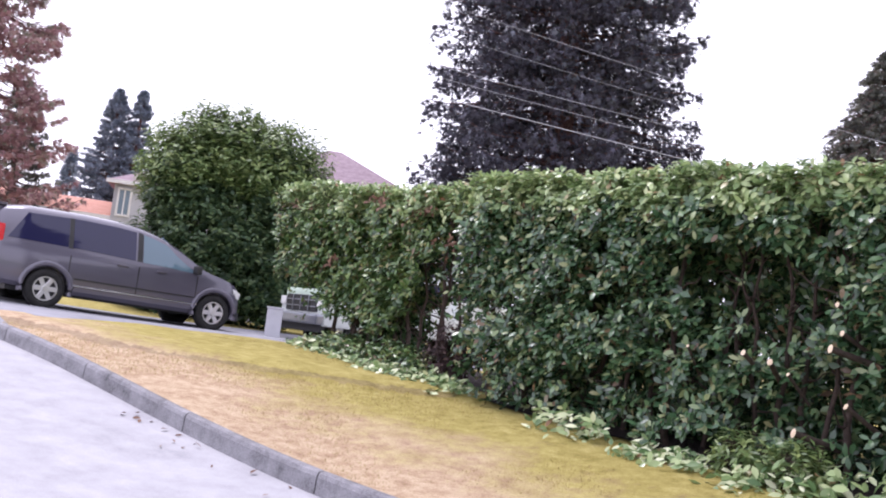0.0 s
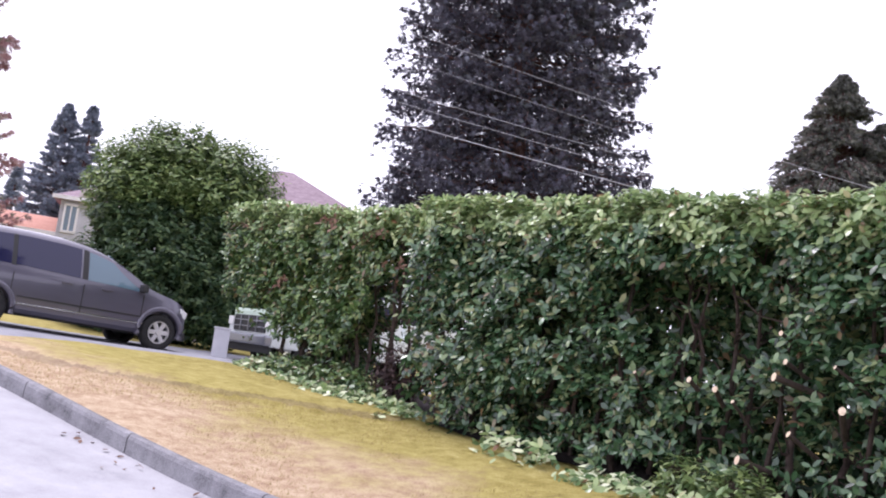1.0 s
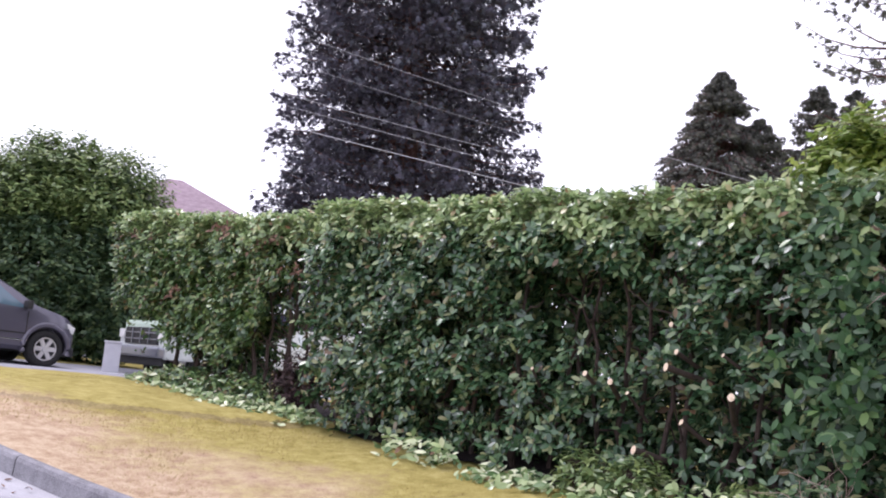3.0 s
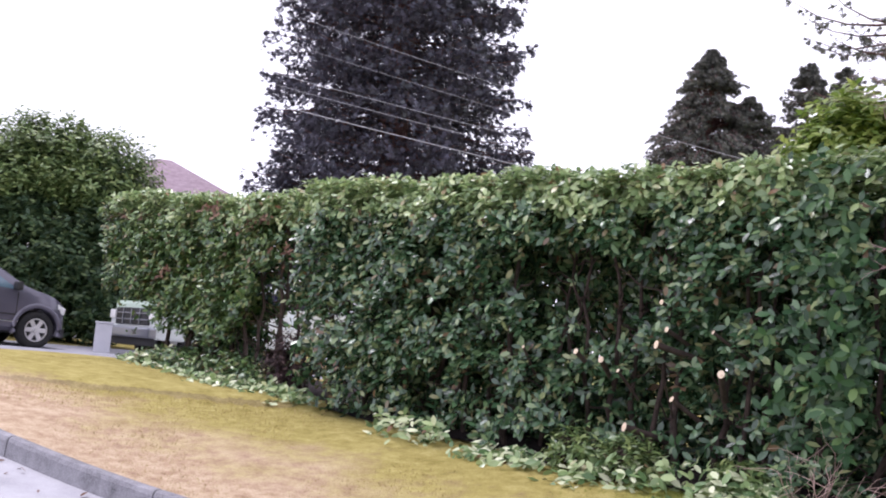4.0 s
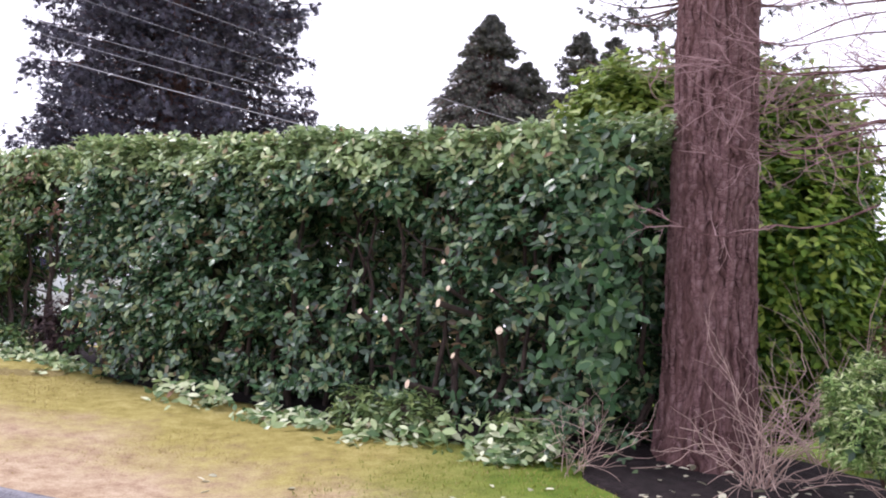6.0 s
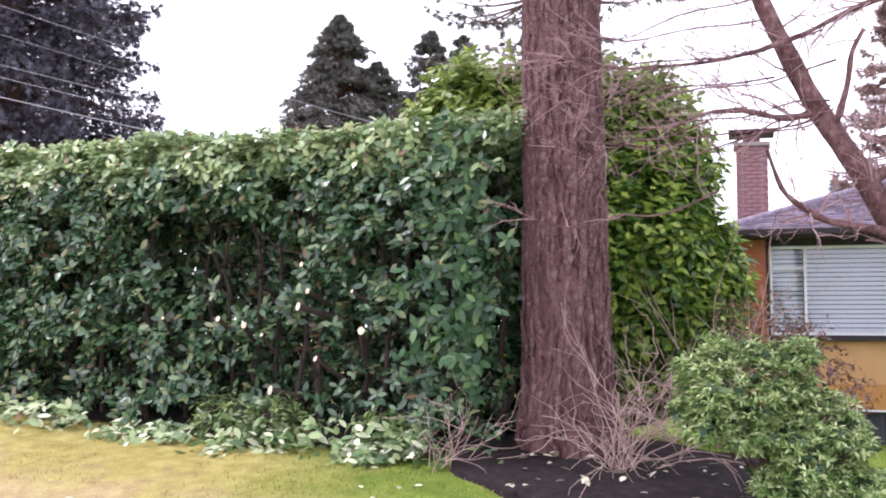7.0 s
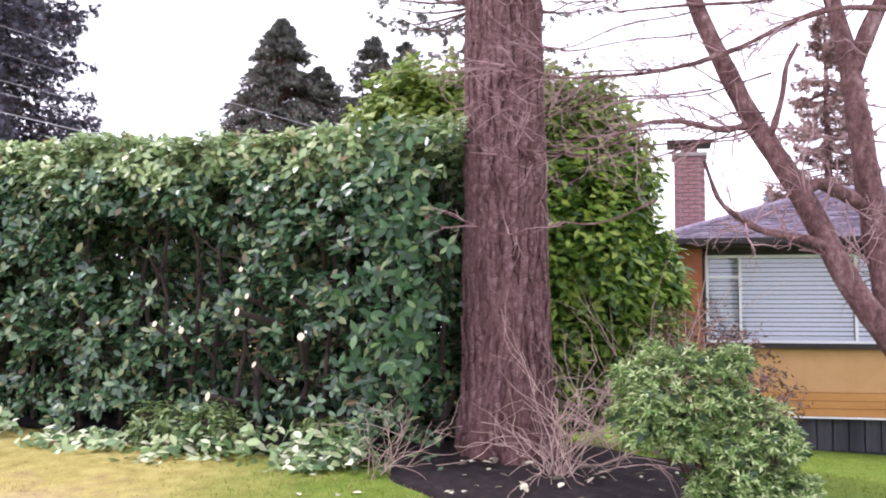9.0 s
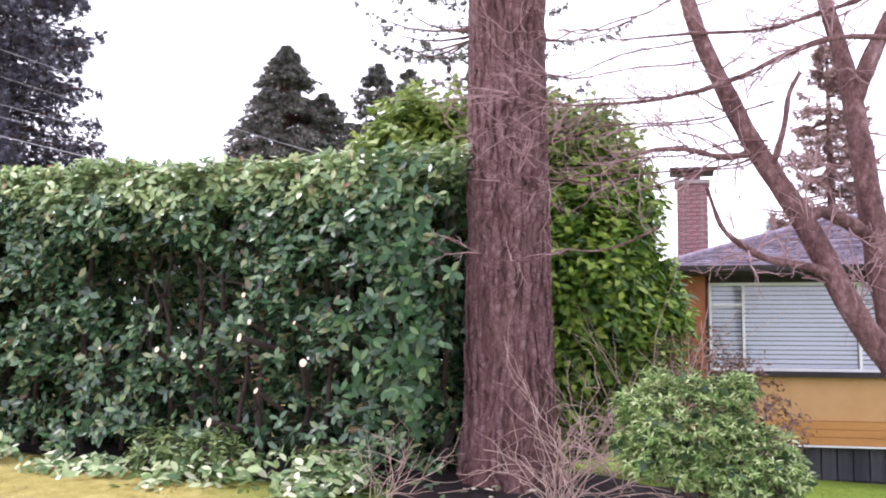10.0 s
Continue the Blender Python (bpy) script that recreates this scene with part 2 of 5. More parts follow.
# lawn: straw and bare patches near the kerb, mossy yellow-green towards the hedge, greener by the house
LAWN = mat("dry_lawn", (.3, .24, .08), .95, 0, .15)
_b = LAWN.node_tree.nodes["Principled BSDF"]
_co = node(LAWN, "ShaderNodeTexCoord")
_sx = node(LAWN, "ShaderNodeSeparateXYZ")
link(LAWN, _co.outputs["Object"], _sx.inputs[0])


def lawn_math(op, a, b, c=None):
    n = node(LAWN, "ShaderNodeMath")
    n.operation = op
    for k, v in enumerate((a, b) if c is None else (a, b, c)):
        if isinstance(v, (int, float)):
            n.inputs[k].default_value = v
        else:
            link(LAWN, v, n.inputs[k])
    return n.outputs[0]


_n1 = node(LAWN, "ShaderNodeTexNoise", Scale=.8, Detail=6.0, Roughness=.6)
_n2 = node(LAWN, "ShaderNodeTexNoise", Scale=5.5, Detail=8.0, Roughness=.7)
_n3 = node(LAWN, "ShaderNodeTexNoise", Scale=60.0, Detail=6.0, Roughness=.75)
for _n in (_n1, _n2, _n3):
    link(LAWN, _co.outputs["Object"], _n.inputs["Vector"])
# distance from the kerb
_v = lawn_math("ADD", lawn_math("MULTIPLY_ADD", _sx.outputs[0], .18, _sx.outputs[1]), -6.1536)
_mot = lawn_math("MULTIPLY_ADD", _n2.outputs[0], 1.0, lawn_math("MULTIPLY_ADD", _n3.outputs[0], .9, -.95))
_band = lawn_math("MULTIPLY_ADD", _v, .30, lawn_math("MULTIPLY_ADD", _n1.outputs[0], 1.1, lawn_math("MULTIPLY_ADD", _sx.outputs[0], .045, lawn_math("MULTIPLY_ADD", _n2.outputs[0], .7, -.47))))
_edge = node(LAWN, "ShaderNodeClamp")
_edge.inputs[1].default_value, _edge.inputs[2].default_value = -1.0, 1.0
link(LAWN, lawn_math("MULTIPLY", lawn_math("ADD", lawn_math("MULTIPLY_ADD", _sx.outputs[0], -.66, _sx.outputs[1]), lawn_math("MULTIPLY_ADD", _n2.outputs[0], .3, lawn_math("MULTIPLY_ADD", lawn_math("MAXIMUM", lawn_math("MULTIPLY_ADD", _sx.outputs[0], -1.0, -10.17), 0.0), -.47, -15.71))), 5.0), _edge.inputs[0])
_band = lawn_math("MULTIPLY_ADD", _edge.outputs[0], .16, _band)
_straw = ramp(LAWN, lawn_math("ADD", _mot, .5), [(.18, (.22, .125, .10)), (.40, (.43, .30, .195)), (.6, (.58, .45, .31)), (.85, (.70, .58, .44))])
_moss = ramp(LAWN, lawn_math("ADD", _mot, .5), [(.18, (.15, .12, .025)), (.42, (.33, .275, .08)), (.62, (.45, .38, .135)), (.9, (.57, .49, .25))])
_grn = ramp(LAWN, lawn_math("ADD", _mot, .5), [(.2, (.06, .10, .012)), (.5, (.135, .205, .028)), (.85, (.25, .30, .055))])
_m1 = node(LAWN, "ShaderNodeMix")
_m1.data_type = "RGBA"
link(LAWN, ramp(LAWN, _band, [(.28, (0, 0, 0)), (.72, (1, 1, 1))]), _m1.inputs[0])
link(LAWN, _straw, _m1.inputs[6])
link(LAWN, _moss, _m1.inputs[7])
_m2 = node(LAWN, "ShaderNodeMix")
_m2.data_type = "RGBA"
_gr = lawn_math("MULTIPLY_ADD", _sx.outputs[0], .35, lawn_math("MULTIPLY_ADD", _n1.outputs[0], .8, .56))
link(LAWN, ramp(LAWN, _gr, [(.2, (0, 0, 0)), (.8, (1, 1, 1))]), _m2.inputs[0])
link(LAWN, _m1.outputs[2], _m2.inputs[6])
link(LAWN, _grn, _m2.inputs[7])
# strip along the worn edge: bare soil, darkened for the step's shadow
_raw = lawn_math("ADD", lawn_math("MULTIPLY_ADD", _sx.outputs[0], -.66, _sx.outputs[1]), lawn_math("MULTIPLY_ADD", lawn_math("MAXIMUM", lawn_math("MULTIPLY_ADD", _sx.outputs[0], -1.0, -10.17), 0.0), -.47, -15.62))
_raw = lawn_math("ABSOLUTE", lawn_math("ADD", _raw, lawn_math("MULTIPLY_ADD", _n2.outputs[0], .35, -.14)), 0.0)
_worn_shade = lawn_math("MULTIPLY", lawn_math("GREATER_THAN", lawn_math("MULTIPLY_ADD", _n1.outputs[0], .36, -.115), _raw), lawn_math("LESS_THAN", _sx.outputs[0], -6.6))
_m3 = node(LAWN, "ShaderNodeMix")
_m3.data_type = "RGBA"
link(LAWN, lawn_math("MULTIPLY", _worn_shade, .5), _m3.inputs[0])
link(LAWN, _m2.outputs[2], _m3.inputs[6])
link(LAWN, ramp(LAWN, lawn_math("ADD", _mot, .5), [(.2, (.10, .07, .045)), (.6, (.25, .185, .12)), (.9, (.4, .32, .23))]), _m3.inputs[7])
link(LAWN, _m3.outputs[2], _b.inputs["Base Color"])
_bp = node(LAWN, "ShaderNodeBump", Strength=.8, Distance=.03)
link(LAWN, _n3.outputs[0], _bp.inputs["Height"])
link(LAWN, _bp.outputs[0], _b.inputs["Normal"])

STUCCO = noisy("ochre_stucco", [(0.3, (.47, .26, .115)), (0.7, (.55, .325, .16))], 2, 6, .9, .3, 120, bump_dist=.005)
SIDING = noisy("ochre_siding", [(0.3, (.42, .19, .06)), (0.7, (.52, .26, .09))], 3, 6, .75, .2, 60, (.3, 1, 1), .005)
PIER = noisy("russet_brick", [(0.3, (.30, .095, .05)), (0.7, (.42, .155, .085))], 6, 6, .85, .4, 70)
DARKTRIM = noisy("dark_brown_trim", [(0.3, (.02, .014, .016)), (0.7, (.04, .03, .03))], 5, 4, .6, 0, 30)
WHITE = noisy("white_paint", [(0.3, (.70, .70, .72)), (0.7, (.80, .80, .81))], 3, 5, .5, .05, 60)
BLIND = noisy("blind_slat", [(0.3, (.70, .73, .82)), (0.7, (.78, .80, .88))], 2, 3, .45, 0, 60)
GREYBOARD = noisy("weathered_board", [(0.3, (.03, .03, .038)), (0.7, (.068, .065, .078))], 4, 8, .9, .4, 40, (1, 1, .1))
SHINGLE = noisy("purple_grey_shingle", [(0.28, (.10, .08, .11)), (0.5, (.22, .18, .235)), (0.72, (.34, .29, .36))], 9, 6, .95, .5, 80, bump_dist=.01, fine=.6)
BRICK = noisy("red_brick", [(0.3, (.20, .09, .10)), (0.55, (.31, .155, .17)), (0.75, (.44, .27, .28))], 8, 5, .9, .4, 70, fine=.5)
MORTAR = noisy("mortar", [(0.3, (.30, .24, .24)), (0.7, (.42, .36, .36))], 12, 4, .95, .3, 80)
ROOF_MAUVE = noisy("mauve_roof", [(0.3, (.22, .16, .19)), (0.7, (.34, .26, .30))], 6, 6, .9, .3, 60)
ROOF_RED = noisy("terracotta_roof", [(0.3, (.42, .20, .15)), (0.7, (.55, .30, .24))], 5, 6, .9, .3, 60)
WALL_GREY = noisy("pale_grey_siding", [(0.3, (.42, .43, .48)), (0.7, (.52, .53, .58))], 2, 5, .8, .1, 60)
CABLE = mat("cable", (.34, .34, .37), .5, .2)
GLASS = mat("window_glass", (.9, .92, .95), .03)
GLASS.node_tree.nodes["Principled BSDF"].inputs["Transmission Weight"].default_value = 1.0
DULLCHROME = mat("dull_chrome", (.30, .31, .35), .32, .9)
PANELWHITE = noisy("faded_white_paint", [(0.3, (.48, .48, .53)), (0.7, (.60, .60, .64))], 3, 5, .6, .05, 60)
TINT = mat("tinted_glass", (.018, .018, .055), .05, 0, .45)
# opaque pale blue: reflection on the glass is put into the base colour
TINT2 = mat("sky_pale_glass", (.10, .16, .21), .04, 0, .7)
PAINT = mat("bronze_grey_paint", (.15, .14, .165), .28, .3, .5)
PAINT.node_tree.nodes["Principled BSDF"].inputs["Coat Weight"].default_value = .7
PAINT.node_tree.nodes["Principled BSDF"].inputs["Coat Roughness"].default_value = .06
_pn = node(PAINT, "ShaderNodeTexNoise", Scale=3.0, Detail=6.0)
link(PAINT, ramp(PAINT, _pn.outputs[0], [(.3, (.092, .086, .118)), (.7, (.122, .114, .152))]), PAINT.node_tree.nodes["Principled BSDF"].inputs["Base Color"])
PLASTIC = mat("black_plastic", (.02, .02, .022), .6)
RUBBER = noisy("tyre_rubber", [(0.3, (.014, .014, .015)), (0.7, (.028, .027, .027))], 20, 4, .85, .2, 90)
ALLOY = mat("silver_wheel", (.62, .62, .64), .3, .8)
CHROME = mat("chrome", (.7, .7, .72), .15, 1.0)
REDLENS = mat("red_lens", (.55, .02, .025), .15, 0, .8)
CLEARLENS = mat("clear_lens", (.75, .75, .74), .1, 0, .9)
PICKWHITE = noisy("white_truck_paint", [(0.3, (.62, .66, .66)), (0.7, (.72, .76, .74))], 3, 4, .3, 0, 40)
PALEGREEN = noisy("pale_mint_paint", [(0.3, (.50, .62, .52)), (0.7, (.58, .70, .60))], 3, 4, .3, 0, 40)

# ---- ground, street, kerb ----
def axis(*spans):
    return np.concatenate([np.linspace(a, b, n, endpoint=False) for a, b, n in spans] + [[spans[-1][1]]])


def sheet(X, Y, Z):
    n = X.shape[1]
    i, j = np.meshgrid(np.arange(X.shape[0] - 1), np.arange(n - 1), indexing="ij")
    F = np.stack([i * n + j, (i + 1) * n + j, (i + 1) * n + j + 1, i * n + j + 1], -1).reshape(-1, 4)
    return np.stack([X, Y, Z], -1).reshape(-1, 3), F


def ripple(x, y, s, seed=0.0):
    """Cheap smooth noise from -1 to 1."""
    return (np.sin(x * s + 1.3 * np.sin(y * s * .7 + seed) + seed) + np.sin(y * s * 1.3 + 1.7 * np.sin(x * s * .9 + seed * 2)) + np.sin((x + y) * s * 2.1 + seed * 3) * .5) / 2.5


KERB_END = -11.6


def kerb_rise(x):
    t = np.clip((np.asarray(x, float) - KERB_END + 1.6) / 1.6, 0, 1)
    return .03 + .12 * t * t * (3 - 2 * t)


gx = axis((-900, -60, 14), (-60, -24, 18), (-24, 10, 170), (10, 60, 20), (60, 900, 14))
gv = axis((-900, -40, 12), (-40, -10, 12), (-10, -.11, 20), (-.11, -.05, 1), (-.05, 8, 90), (8, 30, 60), (30, 80, 16), (80, 1200, 14))
X, V_ = np.meshgrid(gx, gv, indexing="ij")
Y = kerb_y(np.clip(X, -24, 12)) + V_
Z = land(X, Y)
Z = np.where(V_ < -.08, Z - .22, Z + .012 * ripple(X, Y, 2.3) * (np.abs(X) < 40))
# a low worn edge between the verge and the upper lawn
_sd = (Y - 8.85 - .66 * (X + 10.17) - .47 * np.maximum(-10.17 - X, 0)) / 1.2 + .06 * ripple(X, Y, 1.6, 2.0)
Z += np.where(V_ > .05, .05 * np.tanh(_sd * 11), 0) * np.exp(-np.clip(np.abs(_sd) - .3, 0, 9) ** 2 / .5) * np.clip((-5.6 - X) / 1.5, 0, 1) * (X > -13)
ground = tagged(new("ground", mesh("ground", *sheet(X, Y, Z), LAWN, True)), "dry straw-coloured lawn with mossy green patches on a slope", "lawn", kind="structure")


def lawn_z(x, y):
    return float(land(x, y))


rx, rv = axis((-60, -20, 14), (-20, 10, 120), (10, 40, 10)), axis((-9.0, -.10, 40))
X, V_ = np.meshgrid(rx, rv, indexing="ij")
Y = kerb_y(np.clip(X, -24, 12)) + V_
road = tagged(new("road", mesh("road", *sheet(X, Y, land(X, Y) - kerb_rise(X) - .012 * (1 + V_ / 9)), ASPHALT, True)), "pale sun-bleached asphalt street sloping uphill", "street", kind="structure")

# driveway: between a near and a far edge
near_edge = [(-11.7, kerb_y(-11.7) - .02), (-12.0, 9.2), (-12.75, 10.6), (-12.9, 11.8), (-12.5, 13.0), (-11.3, 14.2), (-9.2, 17.2)]
far_edge = [(-19.8, kerb_y(-19.8) - .02), (-18.9, 9.8), (-17.6, 11.4), (-16.8, 13.2), (-16.2, 15.0), (-15.4, 17.2), (-14.6, 20.0)]
s = np.linspace(0, 6, 60)
ne = np.stack([np.interp(s, range(7), [p[k] for p in near_edge]) for k in (0, 1)], -1)
fe = np.stack([np.interp(s, range(7), [p[k] for p in far_edge]) for k in (0, 1)], -1)
w = np.linspace(0, 1, 20)[None, :, None]
P = ne[:, None] * (1 - w) + fe[:, None] * w
tagged(new("driveway", mesh("driveway", *sheet(P[..., 0], P[..., 1], land(P[..., 0], P[..., 1]) + .035 - .07 * ((w[..., 0] < .01) | (w[..., 0] > .99))), DRIVE, True)), "grey asphalt driveway rising from the street", "driveway", kind="structure")

# kerb: cast stones with open joints
kerb = thing("kerb", label="grey cast concrete kerb with dark joints, along the street", category="kerb", kind="structure")
xs = [8.43]
while xs[-1] > -19:
    xs.append(xs[-1] - 1.97)
for x0, x1 in zip(xs[:-1], xs[1:]):
    bm = bmesh.new()
    cuts = np.linspace(x0 - .008, x1 + .008, 7)
    rings = []
    for x in cuts:
        top, rise = float(land(x, kerb_y(x))), float(kerb_rise(x))
        y = float(kerb_y(x))
        rings.append([bm.verts.new((x, y + a, top + b)) for a, b in ((.02, -.3), (.02, .004), (.0, .015), (-.07, .016), (-.10, .004), (-.118, -.03), (-.135, -rise - .05), (-.135, -.35))])
    for a, b in zip(rings[:-1], rings[1:]):
        for k in range(8):
            bm.faces.new((a[k], a[(k + 1) % 8], b[(k + 1) % 8], b[k]))
    bm.faces.new(rings[0])
    bm.faces.new(rings[-1][::-1])
    part("kerb_stone", bm, KERBSTONE, kerb)

# planting bed round the big trunk
a = np.linspace(0, 2 * np.pi, 72)
r = np.linspace(0, 1, 26)
A, Rr = np.meshgrid(a, r, indexing="ij")
edge = 1 + .07 * np.sin(5 * A) + .05 * np.sin(9 * A + 1)
X = 1.2 + 1.75 * Rr * edge * np.cos(A)
Y = 8.65 + 1.52 * Rr * edge * np.sin(A) - .10 * (X - 1.2)
Z = land(X, Y) + .015 + .045 * (1 - Rr ** 4) * (1 + .6 * ripple(X, Y, 9)) - .05 * (Rr > .99)
tagged(new("planting_bed", mesh("planting_bed", *sheet(X, Y, Z), SOIL, True)), "dark bare soil of a planting bed round the trunk", "flower bed", kind="structure")


def bed_z(x, y):
    return float(land(x, y)) + .06


# pale paving edge beyond the round shrub
bm = bmesh.new()
for k in range(7):
    x, y = 2.75 + .62 * k, 7.55 - .13 * k
    box(bm, (.6, .34, .1), (x, y, lawn_z(x, y) + .0), .012, Matrix.Rotation(-.2, 4, "Z"))
path = thing("garden_edging", label="pale concrete slabs edging the front lawn", category="edging", kind="structure")
part("slab", bm, KERBSTONE, path)

# short turf over the nearer lawn
def turf(name, n, xr, vr, material, keep, size):
    x = RNG.uniform(*xr, n)
    v = RNG.uniform(*vr, n)
    y = kerb_y(x) + v
    ok = keep(x, y, v)
    x, y = x[ok], y[ok]
    P = np.stack([x, y, land(x, y) - .01], -1)
    up = np.stack([RNG.normal(0, .45, len(x)), RNG.normal(0, .45, len(x)), np.ones(len(x))], -1)
    side = RNG.normal(0, 1, (len(x), 3))
    V, F = scatter([(-.12, 0, 0), (.12, 0, 0), (.05, 1, .1), (-.03, .95, .1)], [(0, 1, 2, 3)], P, frames_of(side, up), RNG.uniform(*size, len(x)))
    return mesh(name, V, F, material)


_hl = lambda x, y: (x * .386 + (y - 8.55) * .922)
straw = lambda x, y, v: (_hl(x, y) < -.1) & (v > .02) & ~((x < -11) & (v > 1.2 + (x + 13.5) * .5)) & (ripple(x, y, 1.3, 4) > -.5)
tagged(new("dry_grass", turf("dry_grass", 70000, (-13, 2), (0, 5.5), GRASS, straw, (.014, .03))), "short dry straw-yellow grass of the verge", "grass", kind="stuff")
green = lambda x, y, v: (((x - 1.2) / 1.8) ** 2 + ((y - 8.65 + .1 * (x - 1.2)) / 1.55) ** 2 > 1.05) & ((x > 1) | (_hl(x, y) < -.1)) & (y < 16.2)
tagged(new("green_grass", turf("green_grass", 40000, (-2.5, 8), (.2, 11), GRASS_GREEN, green, (.02, .045))), "short green grass of the front lawn", "grass", kind="stuff")

# ---- plants ----
def unit(v):
    return v / (np.linalg.norm(v, axis=-1, keepdims=True) + 1e-9)


def shoots(P, D, per, size, rng, spread=.9, length=.16):
    """Leaves in whorls on short shoots at P, pointing along D. Returns places, axes, sizes."""
    n = len(P)
    D = unit(D)
    t = rng.normal(0, 1, (n, 3))
    a = unit(np.cross(D, t))
    b = np.cross(D, a)
    W, N, A = [], [], []
    for k in range(per):
        ang = 2.4 * k + rng.uniform(-.4, .4, n)
        rad = np.cos(ang)[:, None] * a + np.sin(ang)[:, None] * b
        s = rng.uniform(.0, 1.0, n)[:, None]
        W.append(P + D * length * (s - .6))
        along = unit(D * (.25 + .6 * s) + rad * spread + np.array([0, 0, -.25]) + rng.normal(0, .18, (n, 3)))
        N.append(unit(D * 1.0 - rad * .35 + np.array([0, 0, .35]) + rng.normal(0, .25, (n, 3))))
        A.append(along)
    W, N, A = np.concatenate(W), np.concatenate(N), np.concatenate(A)
    return W, frames_of(N, A), rng.uniform(size[0], size[1], len(W))


def stem_points(p, q, rng, wob=.06, n=7):
    s = np.linspace(0, 1, n)[:, None]
    P = np.asarray(p, float) * (1 - s) + np.asarray(q, float) * s
    P[1:-1] += rng.normal(0, wob, (n - 2, 3))
    return P


def merge(pieces):
    h = Heap()
    for v, f in pieces:
        h.add(v, f)
    return h


def leaf_mesh(name, W, AX, S, material, wide=1.0, plain=False):
    S = np.stack([S * wide, S, S], -1)
    V, F = scatter(LEAF_PV if plain else LEAF_V, LEAF_PQ if plain else LEAF_Q, W, AX, S)
    return mesh(name, V, F, material)


LEAF_ONE = mesh("leaf", LEAF_V, np.array(LEAF_Q), LAUREL)


def single_leaves(owner, W, AX, S, pick, data=None):
    for k in pick:
        ob = new("leaf", data or LEAF_ONE)
        m = Matrix((AX[k][0], AX[k][1], AX[k][2])).transposed().to_4x4()
        ob.parent = owner
        ob.matrix_basis = Matrix.Translation(W[k]) @ m @ Matrix.Scale(float(S[k]), 4)


def hedge(label, a, b, thick, top_a, top_b, n_front, rng, leaf, stems, density, full=False, blade=None, singles=0, hollow=None, fill=0, stem_to=1.0, recess=None):
    """A clipped laurel hedge from a to b (its front foot), with the height of its top at both ends."""
    a, b = np.array(a), np.array(b)
    L = float(np.hypot(*(b - a)))
    d = (b - a) / L
    back = np.array([-d[1], d[0]]) if -d[1] * a[0] + d[0] * a[1] > 0 else np.array([d[1], -d[0]])
    base = thing("hedge", (*a, lawn_z(*a)), 0, label, "hedge", "clipped hedges")
    z0 = lawn_z(*a)

    def at(u, w, z):
        p = a + np.outer(u, d) + np.outer(w, back)
        return np.c_[p - a, z - z0]

    def topz(u):
        return top_a + (top_b - top_a) * u / L + .025 * np.sin(u * 2.1) + .02 * np.sin(u * 5.3 + 1)

    def foot(u):
        p = a + np.outer(u, d)
        return land(p[:, 0], p[:, 1])

    out, dn = np.array([-back[0], -back[1], 0]), np.array([d[0], d[1], 0])
    # front
    n = n_front
    u = rng.uniform(-.02, L + .02, n)
    h = rng.uniform(.03, 1, n)
    zf, zt = foot(u), topz(u)
    z = zf + (zt - zf) * h
    bulge = .11 * ripple(u, z, 1.7, 1.0) + .10 * ripple(u, z, 6.5, 2.0) - .10 * np.clip((h - .86) / .14, 0, 1) ** 2
    w = -bulge + rng.exponential(.12, n)
    keep = rng.uniform(0, 1, n) < density(u, h, z)
    if hollow is not None:
        w = w + hollow(u, z) * .5
    if recess is not None:
        w = w + recess(u, h)
    P = at(u, w, z)[keep]
    D = (out + np.array([0, 0, .35]) + rng.normal(0, .45, (n, 3)))[keep]
    # top: young shoots, their colour brightened for light from above
    m = int(n_front * .34 * max(1, thick))
    ut = rng.uniform(0, L, m)
    wt = rng.uniform(-.02, thick, m)
    zt = topz(ut) + .05 * ripple(ut, wt, 3.7) - rng.exponential(.05, m)
    PT = at(ut, wt, zt)
    DT = np.array([0, 0, 1.0]) + out * .25 + rng.normal(0, .4, (m, 3))
    # leaves deep inside, which close the hedge against the light
    if fill:
        uf, hf = rng.uniform(.1, L - .1, fill), rng.uniform(.02, .97, fill)
        zi = foot(uf) + (topz(uf) - foot(uf)) * hf
        uf, hf, zi = (v[density(uf, hf, zi) > .03] for v in (uf, hf, zi))
        fill = len(uf)
        wi = rng.uniform(.7, 1.1, fill) * (thick / 1.55) + .25 * (recess(uf, hf) if recess is not None else 0)
        part("inner_foliage", leaf_mesh("inner_foliage", *shoots(at(uf, wi, zi), np.tile(out, (fill, 1)) + rng.normal(0, .6, (fill, 3)), 6, (leaf[0] * 1.1, leaf[1] * 1.1), rng), LAUREL, 1.2, True), None, base, "dark leaves deep inside the hedge", kind="stuff")
    # back and ends
    k = int(n_front * (.85 if full else .6))
    ub, hb = rng.uniform(0, L, k), rng.uniform(.02, 1, k)
    zb = foot(ub) + (topz(ub) - foot(ub)) * hb
    kb = rng.uniform(0, 1, k) < (1.0 if full else np.maximum(density(ub, hb, zb) * .9, 1.0 * (ub > 1.5) * (ub < 3.3)))
    PB, DB = at(ub, thick - np.minimum(rng.exponential(.15, k), .5), zb)[kb], (-out + rng.normal(0, .5, (k, 3)))[kb]
    e = int(n_front * (.05 if full else .03))
    ue = np.where(rng.uniform(0, 1, e) < .4, -rng.uniform(-.1, .06, e), L + rng.uniform(-.1, .06, e))
    ze = foot(ue) + (topz(ue) - foot(ue)) * rng.uniform(.1 if full else .55, 1, e)
